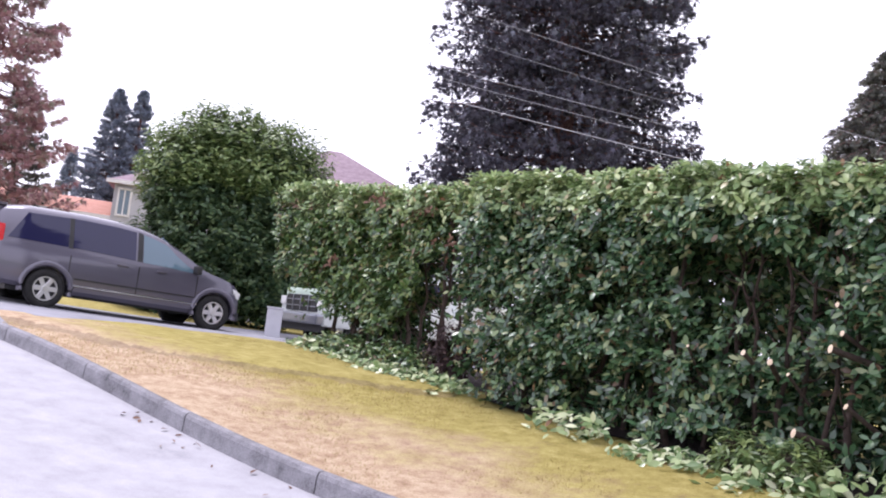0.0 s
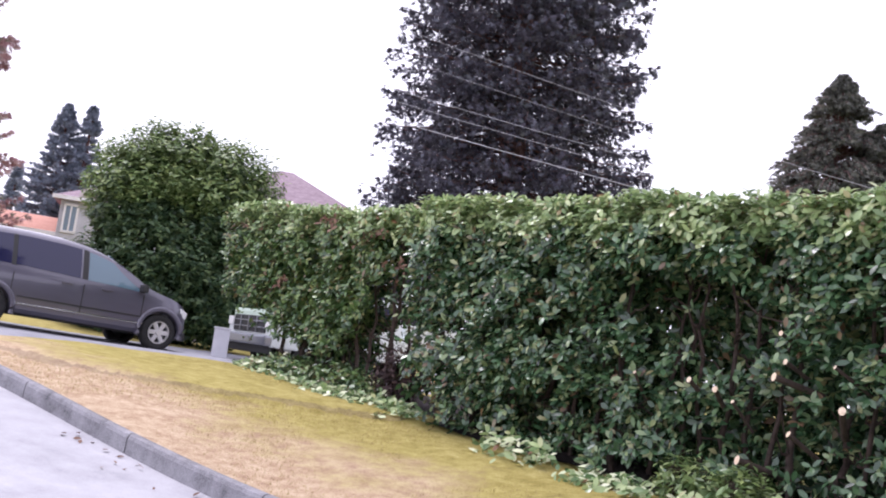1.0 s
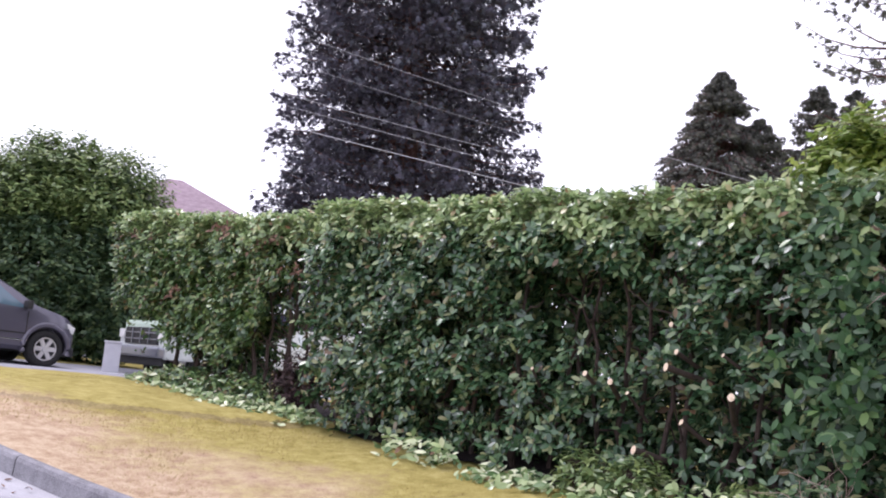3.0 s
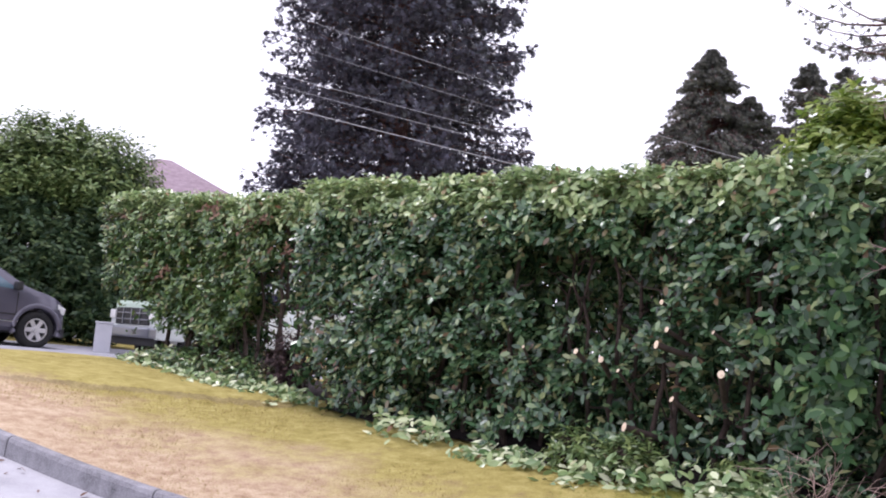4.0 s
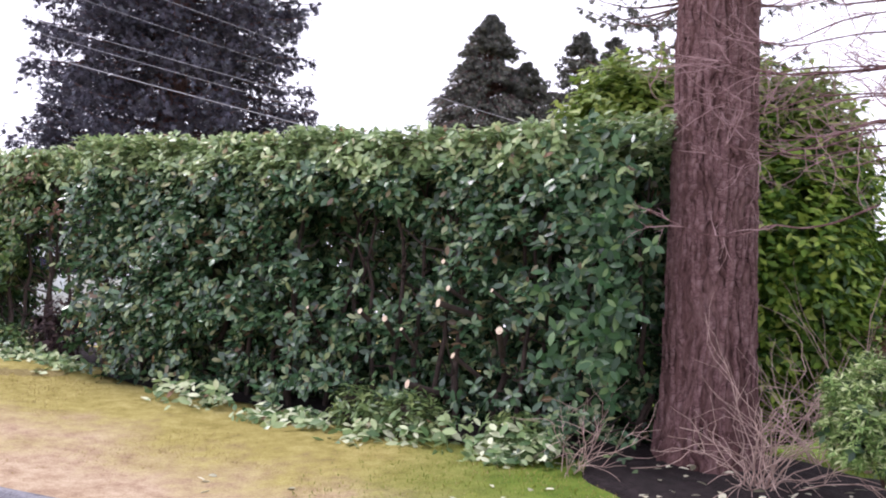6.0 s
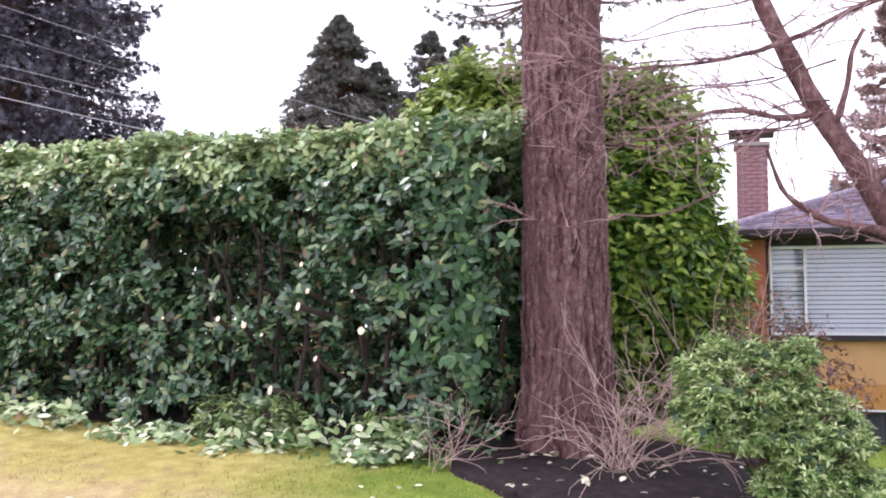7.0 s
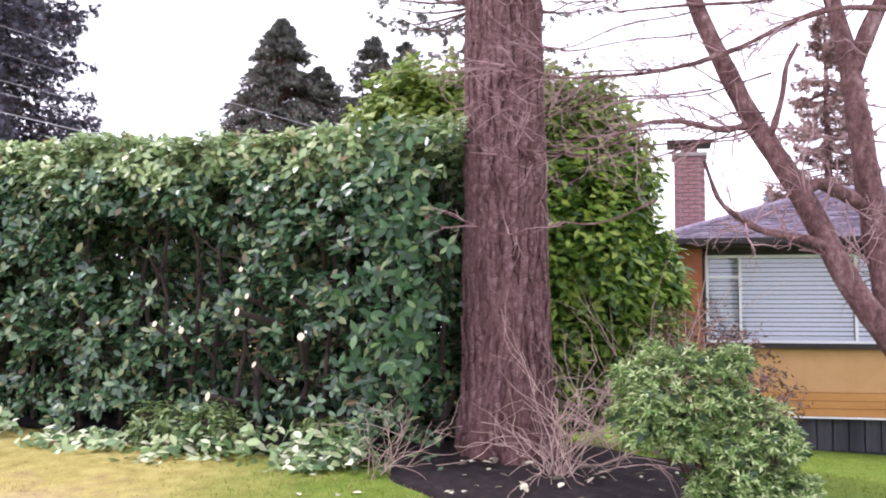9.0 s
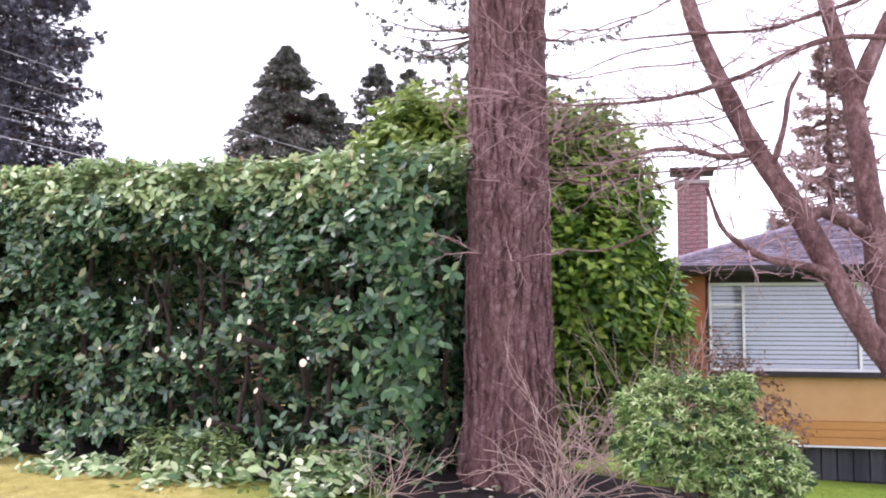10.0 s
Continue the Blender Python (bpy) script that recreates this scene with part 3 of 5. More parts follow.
    PE, DE = at(ue, np.where(ue < 1, rng.uniform(.7, thick, e), rng.uniform(0, thick, e)), ze), np.where((ue < L / 2)[:, None], -dn, dn) + out * .3 + rng.normal(0, .4, (e, 3))
    W, AX, S = shoots(np.concatenate([P, PE]), np.concatenate([D, DE]), 6, leaf, rng)
    # the nearest leaves are pieces of their own
    pick = set()
    if singles:
        near = np.argsort(np.linalg.norm(W[:, :2] + a, axis=1) + rng.uniform(0, 1.4, len(W)))[:singles]
        pick = set(near.tolist())
        single_leaves(base, W, AX, S, near)
    rest = np.ones(len(W), bool)
    rest[list(pick)] = False
    # upper band of young leaves; its lighter colour also paints light from above
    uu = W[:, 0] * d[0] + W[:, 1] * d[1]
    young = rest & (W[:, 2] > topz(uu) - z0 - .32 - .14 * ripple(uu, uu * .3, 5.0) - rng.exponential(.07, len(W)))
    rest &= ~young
    part("young_growth", leaf_mesh("young_growth", W[young], AX[young], S[young], LAUREL_TOP), None, base, "young leaves at the upper edge, coloured lighter for light from above", kind="stuff")
    part("foliage", leaf_mesh("foliage", W[rest], AX[rest], S[rest], blade or LAUREL), None, base, "glossy green laurel leaves", kind="stuff")
    part("back_foliage", leaf_mesh("back_foliage", *shoots(PB, DB, 6, (leaf[0] * 1.1, leaf[1] * 1.15), rng), LAUREL, 1.2, True), None, base, "dark laurel leaves of the far face", kind="stuff")
    part("top_growth", leaf_mesh("top_growth", *shoots(PT, DT, 5, (leaf[0] * .8, leaf[1] * .9), rng, .7), LAUREL_TOP), None, base, "young leaves along the clipped top, coloured lighter for light from above", kind="stuff")
    spray = Heap()
    for k in range(stems):
        us = (k + rng.uniform(.2, .8)) * L * stem_to / stems
        ws = thick * rng.uniform(.3, .65)
        f = float(foot(np.array([us]))[0])
        t = float(topz(np.array([us]))[0])
        p0 = at(np.array([us]), np.array([ws]), np.array([f - .1]))[0]
        p1 = at(np.array([us + rng.normal(0, .16)]), np.array([ws + rng.normal(0, .1)]), np.array([t - rng.uniform(.1, .4)]))[0]
        main = stem_points(p0, p1, rng, .035, 9)
        part("stem", mesh("stem", *tube(main, np.linspace(rng.uniform(.028, .045), .01, 9), 6), STEM, True), None, base)
        h = spray
        for q in range(11):
            j = rng.integers(1, 8)
            tip = main[j] + (out * rng.uniform(-.4, .8) + dn * rng.normal(0, .5) + np.array([0, 0, rng.uniform(.1, .7)])) * rng.uniform(.3, .6)
            h.add(*tube(stem_points(main[j], tip, rng, .03, 5), np.linspace(.013, .004, 5), 5))
    part("twig_spray", spray.mesh("twig_spray", STEM, True), None, base, kind="stuff")
    return base, at, d, back


rng = np.random.default_rng(11)
H1A, H1B = (.12, 8.52), (-6.78, 11.21)


def dens1(u, h, z):
    n = .62 + .65 * ripple(u, z, 2.4, 5.0) + .8 * ripple(u, z, 6.5, 2.0)
    low = np.clip(.26 + 1.35 * h, .3, 1)
    worn = np.exp(-(((u - 2.1) / 1.7) ** 2 + ((z - 1.5) / .6) ** 2))
    patch = np.clip((ripple(u, z * 1.5, 2.7, 9.0) + .42) * 4, .05, 1)
    patch = np.where((z < 2.85) & (u < 5.2) & (u > .9), patch, 1)
    hole = 2.6 * np.exp(-(((u - 3.2) / .84) ** 2 + ((z - 2.48 + .05 * np.sin(u * 6)) / .29) ** 2) ** 1.5) + 1.4 * np.exp(-(((u - 1.3) / .5) ** 2 + ((z - 2.38) / .2) ** 2)) + .9 * np.exp(-(((u - 2.3) / .4) ** 2 + ((z - 2.45) / .13) ** 2)) + .8 * np.exp(-(((u - 4.0) / .16) ** 2 + ((z - 2.1) / .3) ** 2))
    end = np.clip((u - .35) / .6, 0, 1)
    patch = patch * np.clip((u - .04) / .3, .02, 1) * (end + (1 - end) * np.clip((z - 1.1) / .6, .08, .8) * (.15 + .85 * (np.sin(z * 21 + 3 * u) > -.2)))
    return np.clip(n + .30 * (h > .75) + .1, .06, 1) * low * patch * (1 - .84 * worn) * (1 - .985 * np.clip(hole, 0, 1)) + .004


def hollow1(u, z):
    return 1.2 * np.exp(-(((u - 3.2) / .7) ** 2 + ((z - 2.55) / .24) ** 2)) + .75 * np.exp(-(((u - 2.1) / 1.7) ** 2 + ((z - 1.5) / .55) ** 2))


hedge_a, at1, d1, back1 = hedge("tall clipped laurel hedge, thinned and hollow in its lower part", H1A, H1B, 1.55, 3.47, 3.67, 8300, rng, (.075, .135), 26, dens1, True, singles=300, hollow=hollow1, fill=2300, recess=lambda u, h: .26 * np.clip((u - 3.6) / 2, 0, 1) * np.clip(1 - h / .45, 0, 1))
out1 = np.array([-back1[0], -back1[1], 0])

# broad leafy tiers at the trunk's end of the hedge
n = 78
u, z = rng.triangular(-.22, .2, 1.2, n), rng.uniform(1.25, 3.35, n)
z = np.round(z / .24 + .25 * np.sin(u * 3)) * .24 + rng.normal(0, .045, n)
u = np.where((u < .22) & (np.abs(z - 2.38) > .16), u + .26, u)
tier = at1(u, -.06 - .16 * rng.uniform(-.6, 1, n), z)
part("leafy_tier", leaf_mesh("leafy_tier", *shoots(tier, out1 + np.array([.25, 0, .05]) + rng.normal(0, .3, (n, 3)), 6, (.095, .155), rng, .9, .2), LAUREL_BIG), None, hedge_a, "broad bluish-green leaves in tiers", kind="stuff")

# pale ends of sawn branches in the hedge's face
for u, z, r, l in ((2.91, 1.79, .022, .12), (2.61, 1.73, .024, .12), (2.42, 1.64, .015, .1), (2.03, 1.90, .030, .2), (1.37, 1.68, .030, .14), (1.84, 1.43, .022, .1), (2.30, 1.14, .032, .16), (1.94, 2.04, .020, .1), (1.99, 2.28, .018, .1), (1.46, 2.03, .015, .1), (3.57, 1.80, .014, .1)):
    p = at1(np.array([u]), np.array([-.06 + rng.uniform(0, .06)]), np.array([z]))[0]
    dirn = unit(out1 + np.array([rng.normal(0, .3), 0, rng.uniform(.2, .7)]))
    br = part("sawn_branch", mesh("sawn_branch", *tube([p - dirn * (l + .35), p - dirn * l * .5, p], [r, r, r * .96], 9), STEM, True), None, hedge_a, "sawn-off branch stub")
    th = np.linspace(0, 2 * np.pi, 10, endpoint=False)
    ax = unit(np.cross(dirn, [0, 0, 1.0]))
    ay = np.cross(dirn, ax)
    ring = p + dirn * .002 + (np.cos(th)[:, None] * ax * 1.05 + np.sin(th)[:, None] * ay * 1.35) * r
    mid = p + dirn * .006
    part("cut_face", mesh("cut_face", np.vstack([ring, mid]), [(k, (k + 1) % 10, 10) for k in range(10)], CUTWOOD), None, br, "pale fresh-cut wood")


def dens2(u, h, z):
    n = .85 + .45 * ripple(u, z, 2.4, 7.0) + .25 * ripple(u, z, 6.5, 2.0)
    low = np.interp(u, [0, .35, .7, 1.2, 1.6, 3.2, 3.7, 5], [1.5, 1.9, 2.2, 1.9, 1.55, 1.6, 2.15, 2.2])
    base = np.clip((z - low - .12 * ripple(u, u * 0, 3.0)) / .25, .012, 1)
    gap = 1 - .93 * np.exp(-(((u - .6) / .3) ** 2 + ((z - 2.0) / .75) ** 2))
    thin = np.where(z < 3.35, np.interp(u, [0, .3, .9, 1.2], [.04, .06, .35, 1]), np.interp(u, [0, .3, .8], [.45, .8, 1]))
    return np.clip(n, .3, 1) * base * gap * thin


H2A, H2B = (-7.2, 11.9), (-11.85, 13.54)
hedge_b, at2, d2, back2 = hedge("clipped laurel hedge with bare stems along its foot", H2A, H2B, .9, 3.62, 3.90, 5600, rng, (.075, .125), 15, dens2, blade=LAUREL_PALE, singles=60, stem_to=.68)
n = 42
spot = rng.integers(0, 5, n)
u = np.array([4.55, 2.1, 3.5, 1.0, .5])[spot] + rng.normal(0, .2, n)
z = np.array([3.52, 3.62, 2.55, 3.3, 2.9])[spot] + rng.normal(0, .12, n)
part("withered_leaves", leaf_mesh("withered_leaves", *shoots(at2(u, -.06 * rng.uniform(0, 1, n), z), np.tile([-back2[0], -back2[1], .2], (n, 1)) + rng.normal(0, .4, (n, 3)), 5, (.07, .12), rng), DRYLEAF), None, hedge_b, "withered red-brown leaves", kind="stuff")


# dark bed under the hedges; its rear half is added to darken the gaps
s = np.linspace(-.3, 12.6, 70)
w = np.linspace(-.06, 3.0, 20)
Sg, Wg = np.meshgrid(s, w, indexing="ij")
Wg = Wg + .38 * np.clip((Sg - 3.4) / 1.5, 0, 1) * np.clip(1 - Wg / 1.5, 0, 1)
X = .12 - .931 * Sg + .364 * Wg
Y = 8.52 + .364 * Sg + .931 * Wg + .05 * np.sin(Sg * 3)
tagged(new("hedge_bed", mesh("hedge_bed", *sheet(X, Y, land(X, Y) + .02 + .02 * ripple(X, Y, 8) * (np.abs(Wg - .7) < .7)), SOIL, True)), "dark leaf-littered soil under the hedges, added behind them as shade for the gaps", "soil", kind="structure")

# ---- heaps of clippings along the hedge's foot ----
def clippings(label, a, b, n, rng, width, high, dense):
    a, b = np.array(a), np.array(b)
    s = rng.uniform(0, 1, n)
    keep = rng.uniform(0, 1, n) < dense(s)
    s = s[keep]
    n = len(s)
    off = rng.normal(0, width, n)
    x, y = a[0] + (b - a)[0] * s + off * .386, a[1] + (b - a)[1] * s + off * .922
    hgt = high * np.exp(-(off / width / 1.2) ** 2) * (.6 + .4 * ripple(s * 9, s * 0, 1.0))
    z = land(x, y) + rng.uniform(.0, 1, n) * hgt + .01
    P = np.stack([x, y, z], -1)
    D = np.stack([rng.normal(0, .8, n), rng.normal(-.4, .8, n), rng.uniform(.1, .9, n)], -1)
    c = thing("leaf_clippings", (a[0], a[1], lawn_z(*a)), 0, label, "clippings", "heaps of clippings", "stuff")
    P = P - np.array([a[0], a[1], lawn_z(*a)])
    k = int(n * .66)
    rep_ = np.repeat(P[:k], 6, 0) + rng.normal(0, .07, (6 * k, 3)) * [1, 1, .35]
    lie = np.c_[rng.normal(0, .45, 6 * k), rng.normal(-.45, .45, 6 * k), np.ones(6 * k)]
    part("pale_leaves", leaf_mesh("pale_leaves", rep_, frames_of(lie, rng.normal(0, 1, (6 * k, 3)) * [1, 1, .4]), rng.uniform(.08, .15, 6 * k), TRIM), None, c, "cut leaves showing pale undersides", kind="stuff")
    part("green_leaves", leaf_mesh("green_leaves", *shoots(P[k:], D[k:], 5, (.09, .15), rng, 1.0, .14), LAUREL_TOP), None, c, "cut green laurel leaves", kind="stuff")
    return c


clippings("heap of cut laurel leaves at the hedge's foot", (-.62, 8.60), (-5.2, 10.45), 700, rng, .15, .30, lambda s: np.clip(.55 + .55 * np.sin(s * 23 + .4) + .3 * np.sin(s * 57), .12, 1) * np.where(s < .62, .95, .3))
clippings("scattered cut leaves below the bare-stemmed hedge", (-6.6, 11.35), (-10.6, 12.95), 420, rng, .2, .18, lambda s: .9 - .55 * (s > .75))
x = np.concatenate([rng.uniform(.0, 2.6, 64), rng.uniform(-4, 1, 14)])
y = np.concatenate([rng.uniform(7.25, 8.5, 64), rng.uniform(7.2, 7.9, 14)])
nf = len(x)
W = np.stack([x, y, land(x, y) + .075 * (x > .1) + .012], -1)
tagged(new("fallen_leaves", leaf_mesh("fallen_leaves", W, frames_of(np.c_[rng.normal(0, .25, (nf, 2)), np.ones(nf)], rng.normal(0, 1, (nf, 3))), rng.uniform(.06, .12, nf), FALLEN)), "pale fallen laurel leaves lying on soil and grass", "fallen leaves", kind="stuff")
x, v = rng.uniform(-8, -3.5, 26), -rng.exponential(.25, 26) - .2
y = kerb_y(x) + v
W = np.stack([x, y, land(x, y) - .145], -1)
tagged(new("gutter_leaves", leaf_mesh("gutter_leaves", W, frames_of(np.c_[rng.normal(0, .3, (26, 2)), np.ones(26)], rng.normal(0, 1, (26, 3))), rng.uniform(.05, .1, 26), DRYLEAF)), "dry leaves lying in the gutter", "fallen leaves", kind="stuff")


# ---- loose broadleaf shrubs ----
def lump_surface(lumps, n, rng, inner=.18):
    """Points and outward directions on the skin of several ellipsoids."""
    P, D = [], []
    areas = np.array([l[3] * l[5] + l[4] * l[5] + l[3] * l[4] for l in lumps])
    for l, k in zip(lumps, (n * areas / areas.sum()).astype(int)):
        v = unit(rng.normal(0, 1, (k, 3)))
        rad = 1 - rng.exponential(inner, k)[:, None] + .12 * ripple(v[:, 0] * 3 + l[0], v[:, 2] * 3 + v[:, 1] * 2, 2.0, l[2])[:, None]
        p = np.array(l[:3]) + v * rad * np.array(l[3:6])
        deep = np.zeros(k, bool)
        for o in lumps:
            if o is not l:
                deep |= (((p - np.array(o[:3])) / np.array(o[3:6])) ** 2).sum(1) < .6
        P.append(p[~deep])
        D.append((v / np.array(l[3:6]))[~deep])
    return np.concatenate(P), unit(np.concatenate(D))


def shrub(name, label, at_, lumps, n, leaf, material, stem_material, rng, stems=7, per=6, up=.5, category="shrub", length=.16, single=0, wide=1.0, tips=None, tips_from=0.0, fill=0, spread=.8, shade_material=None):
    o = np.array(at_)
    t = thing(name, at_, 0, label, category)
    P, D = lump_surface(lumps, n, rng)
    P, D = P - o, D + np.array([0, 0, up]) + rng.normal(0, .25, P.shape)
    ok = P[:, 2] > .02
    W, AX, S = shoots(P[ok], D[ok], per, leaf, rng, spread, length)
    # inner leaves; a darker material given here stands in for shade in the gaps
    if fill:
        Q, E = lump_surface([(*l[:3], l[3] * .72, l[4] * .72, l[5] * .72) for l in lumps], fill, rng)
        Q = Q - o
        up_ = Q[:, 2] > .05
        part("inner_foliage", leaf_mesh("inner_foliage", *shoots(Q[up_], E[up_] + rng.normal(0, .5, Q[up_].shape), 5, (leaf[0] * 1.2, leaf[1] * 1.3), rng), shade_material or material, 1.3, True), None, t, "leaves inside the crown, darkened where a shade colour is set", kind="stuff")
    pick = rng.choice(len(W), single, replace=False) if single else []
    if single:
        data = mesh("leaf", LEAF_V, np.array(LEAF_Q), material)
        single_leaves(t, W, AX, S, pick, data)
        sel = np.ones(len(W), bool)
        sel[pick] = False
        W, AX, S = W[sel], AX[sel], S[sel]
    # leaves above tips_from take the tips colour
    if tips:
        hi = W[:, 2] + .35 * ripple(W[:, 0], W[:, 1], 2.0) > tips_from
        part("young_growth", leaf_mesh("young_growth", W[hi], AX[hi], S[hi], tips, wide, True), None, t, "lighter leaves at the top", kind="stuff")
        W, AX, S = W[~hi], AX[~hi], S[~hi]
    part("crown", leaf_mesh("crown", W, AX, S, material, wide, True), None, t, kind="stuff")
    spray = Heap()
    for k in range(stems):
        l = lumps[k % len(lumps)]
        tip = np.array(l[:3]) + unit(rng.normal(0, 1, 3)) * np.array(l[3:6]) * .6 - o
        main = stem_points(rng.normal(0, .06, 3) * [1, 1, 0] - [0, 0, .08], tip, rng, .05, 7)
        part("branch", mesh("branch", *tube(main, np.linspace(.035, .01, 7), 6), stem_material, True), None, t)
        h = spray
        for q in range(8):
            j = rng.integers(2, 7)
            h.add(*tube(stem_points(main[j], main[j] + unit(rng.normal(0, 1, 3) + [0, 0, .6]) * rng.uniform(.2, .5) * l[5], rng, .03, 5), np.linspace(.012, .004, 5), 5))
    part("twig_spray", spray.mesh("twig_spray", stem_material, True), None, t, kind="stuff")
    return t


rng = np.random.default_rng(23)
g = lawn_z(-17.1, 17.5)
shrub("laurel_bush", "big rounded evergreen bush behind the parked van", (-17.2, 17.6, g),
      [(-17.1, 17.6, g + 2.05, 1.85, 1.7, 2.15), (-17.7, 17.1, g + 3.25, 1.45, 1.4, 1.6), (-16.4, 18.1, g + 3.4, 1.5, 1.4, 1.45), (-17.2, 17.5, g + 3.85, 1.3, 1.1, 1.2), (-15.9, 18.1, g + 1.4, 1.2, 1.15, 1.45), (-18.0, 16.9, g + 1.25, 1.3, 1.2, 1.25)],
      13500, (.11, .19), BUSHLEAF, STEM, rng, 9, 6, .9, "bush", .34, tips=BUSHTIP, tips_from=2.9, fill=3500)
g = lawn_z(-6.75, 11.9)
shrub("low_shrub", "low dark withered shrub in the gap between the hedges", (-7.15, 11.95, g), [(-7.1, 11.9, g + .45, .34, .3, .5), (-7.35, 12.1, g + .4, .3, .3, .45)], 420, (.05, .09), MAROON, STEM, rng, 5)
for x, y, w_, h_ in ((-1.95, 9.22, .30, .34), (-2.5, 9.42, .32, .36), (-.95, 8.86, .22, .3)):
    g = lawn_z(x, y)
    shrub("low_shrub", "fresh green low growth at the tall hedge's foot", (x, y, g), [(x, y, g + h_ * .5, w_, .2, h_ * .6)], 120, (.07, .13), BUSHTIP, STEM, rng, 4, wide=.7)
# low green growth along the foot of the bare-stemmed hedge
for x, y, w_, h_ in ((-7.75, 12.0, .34, .30), (-8.35, 12.2, .36, .36), (-8.95, 12.38, .33, .24), (-9.5, 12.62, .34, .26), (-10.05, 12.85, .3, .2)):
    g = lawn_z(x, y)
    shrub("low_shrub", "low leafy green growth under the bare-stemmed hedge", (x, y, g), [(x, y, g + h_ * .5, w_, .26, h_ * .62), (x + .2, y - .05, g + h_ * .35, w_ * .7, .24, h_ * .45)], 190, (.07, .12), LAUREL_PALE, STEM, rng, 4)
g = lawn_z(1.2, 12.2)
shrub("tall_laurel", "tall unclipped laurel with sunlit yellow-green leaves behind the trunk", (1.3, 12.0, g),
      [(-.15, 12.0, g + 3.5, .85, .7, .95), (.9, 12.2, g + 3.4, .9, .8, 1.15), (1.72, 12.1, g + 3.2, .9, .8, 1.1), (1.6, 11.8, g + 2.2, .9, .8, 1.1), (2.05, 11.9, g + 2.3, .5, .6, 1.0), (1.2, 12.0, g + 1.2, 1.2, .8, 1.2), (2.2, 11.9, g + 1.1, .7, .6, .9), (2.5, 12.1, g + 1.75, .42, .5, .8)],
      8500, (.12, .19), LAUREL_SUN, STEM, rng, 8, 6, .6, "bush", .25, tips=OLIVETIP, tips_from=3.35, fill=2400)
g = bed_z(1.75, 7.35)
PIERIS_LUMPS = [(1.66, 7.32, 1.30, .36, .34, .30), (1.50, 7.35, 1.22, .22, .26, .24), (1.88, 7.3, 1.28, .25, .26, .26), (2.06, 7.28, 1.44, .14, .16, .13), (2.24, 7.22, 1.04, .22, .24, .17), (2.40, 7.2, 1.0, .14, .18, .13), (2.05, 7.2, .90, .20, .22, .16), (2.18, 7.15, .68, .26, .24, .15), (2.42, 7.15, .64, .14, .18, .12), (1.98, 7.2, .60, .16, .18, .12), (1.46, 7.33, 1.04, .2, .24, .15), (1.74, 7.3, 1.03, .24, .26, .15), (1.98, 7.25, 1.12, .16, .2, .16)]
for l in PIERIS_LUMPS[:]:
    for q in range(9):
        v = unit(rng.normal(0, 1, 3) * [1, 1, .9] + [0, -.35, .2])
        r_ = rng.uniform(.075, .12)
        PIERIS_LUMPS.append((*(np.array(l[:3]) + v * np.array(l[3:6])), r_, r_, r_ * .85))
# inside, the darker bush leaf colour paints shade between the pale whorls
shrub("pieris_shrub", "rounded pale green evergreen shrub with whorled leaves", (2.02, 7.5, g),
      PIERIS_LUMPS,
      4600, (.045, .075), PIERIS, BARK_GREY, rng, 7, 10, .9, "shrub", .02, 80, .55, fill=500, spread=1.35, shade_material=BUSHLEAF)
g = lawn_z(3.6, 10.6)
shrub("hydrangea", "shrub with dry russet leaves below the house window", (3.05, 10.9, g),
      [(2.75, 10.9, g + 1.35, .5, .4, .42), (3.2, 10.9, g + 1.05, .5, .4, .5), (3.5, 10.8, g + .7, .4, .4, .4)], 620, (.045, .085), DRYLEAF, TWIG_PINK, rng, 14, 4, .3, "shrub", .12)


# ---- bare twigs ----
def twig_tree(h, p, d, length, radius, depth, rng, gravity=0.0, kink=.25, per=4, thin=.55, first=None):
    n = 6
    pts = [np.array(p, float)]
    d = unit(np.array(d, float))
    for _ in range(n - 1):
        d = unit(d + rng.normal(0, kink, 3) + [0, 0, gravity])
        pts.append(pts[-1] + d * length / (n - 1))
    pts = np.array(pts)
    (first or h).add(*tube(pts, np.linspace(radius, radius * .45, n), 6 if radius > .012 else 4))
    if depth > 0:
        for k in range(per):
            j = rng.integers(1, n)
            dd = unit(pts[j] - pts[j - 1]) + rng.normal(0, .6, 3)
            twig_tree(h, pts[j], dd, length * rng.uniform(.4, .7), radius * thin, depth - 1, rng, gravity, kink, per, thin)


def bare_shrub(name, label, at_, n, reach, spread, rng, material, radius=.009, depth=1, up=.8, kink=.24):
    t = thing(name, at_, 0, label, "bare shrub")
    spray = Heap()
    for k in range(n):
        a = rng.uniform(0, 2 * math.pi)
        d = (math.cos(a) * spread, math.sin(a) * spread, up * rng.uniform(.5, 1.2))
        h = Heap()
        twig_tree(spray, (rng.normal(0, .06), rng.normal(0, .06), -.05), d, reach * rng.uniform(.6, 1.1), radius * rng.uniform(.7, 1.2), depth, rng, -.03, kink, 5, .55, h)
        part("stem", h.mesh("stem", material, True), None, t)
    part("twig_spray", spray.mesh("twig_spray", material, True), None, t, kind="stuff")
    return t


rng = np.random.default_rng(31)
bare_shrub("bare_shrub", "leafless pale brown shrub with arching stems before the trunk", (.98, 8.2, bed_z(.98, 8.2)), 30, 1.0, .62, rng, TWIG, .0062, 1, 1.05, .27)
stub = bare_shrub("cut_back_shrub", "cut-back shrub with thin stems and scattered green leaves", (-.42, 8.36, lawn_z(-.42, 8.36)), 10, .74, .36, rng, TWIG, .0045, 1, .95, .2)
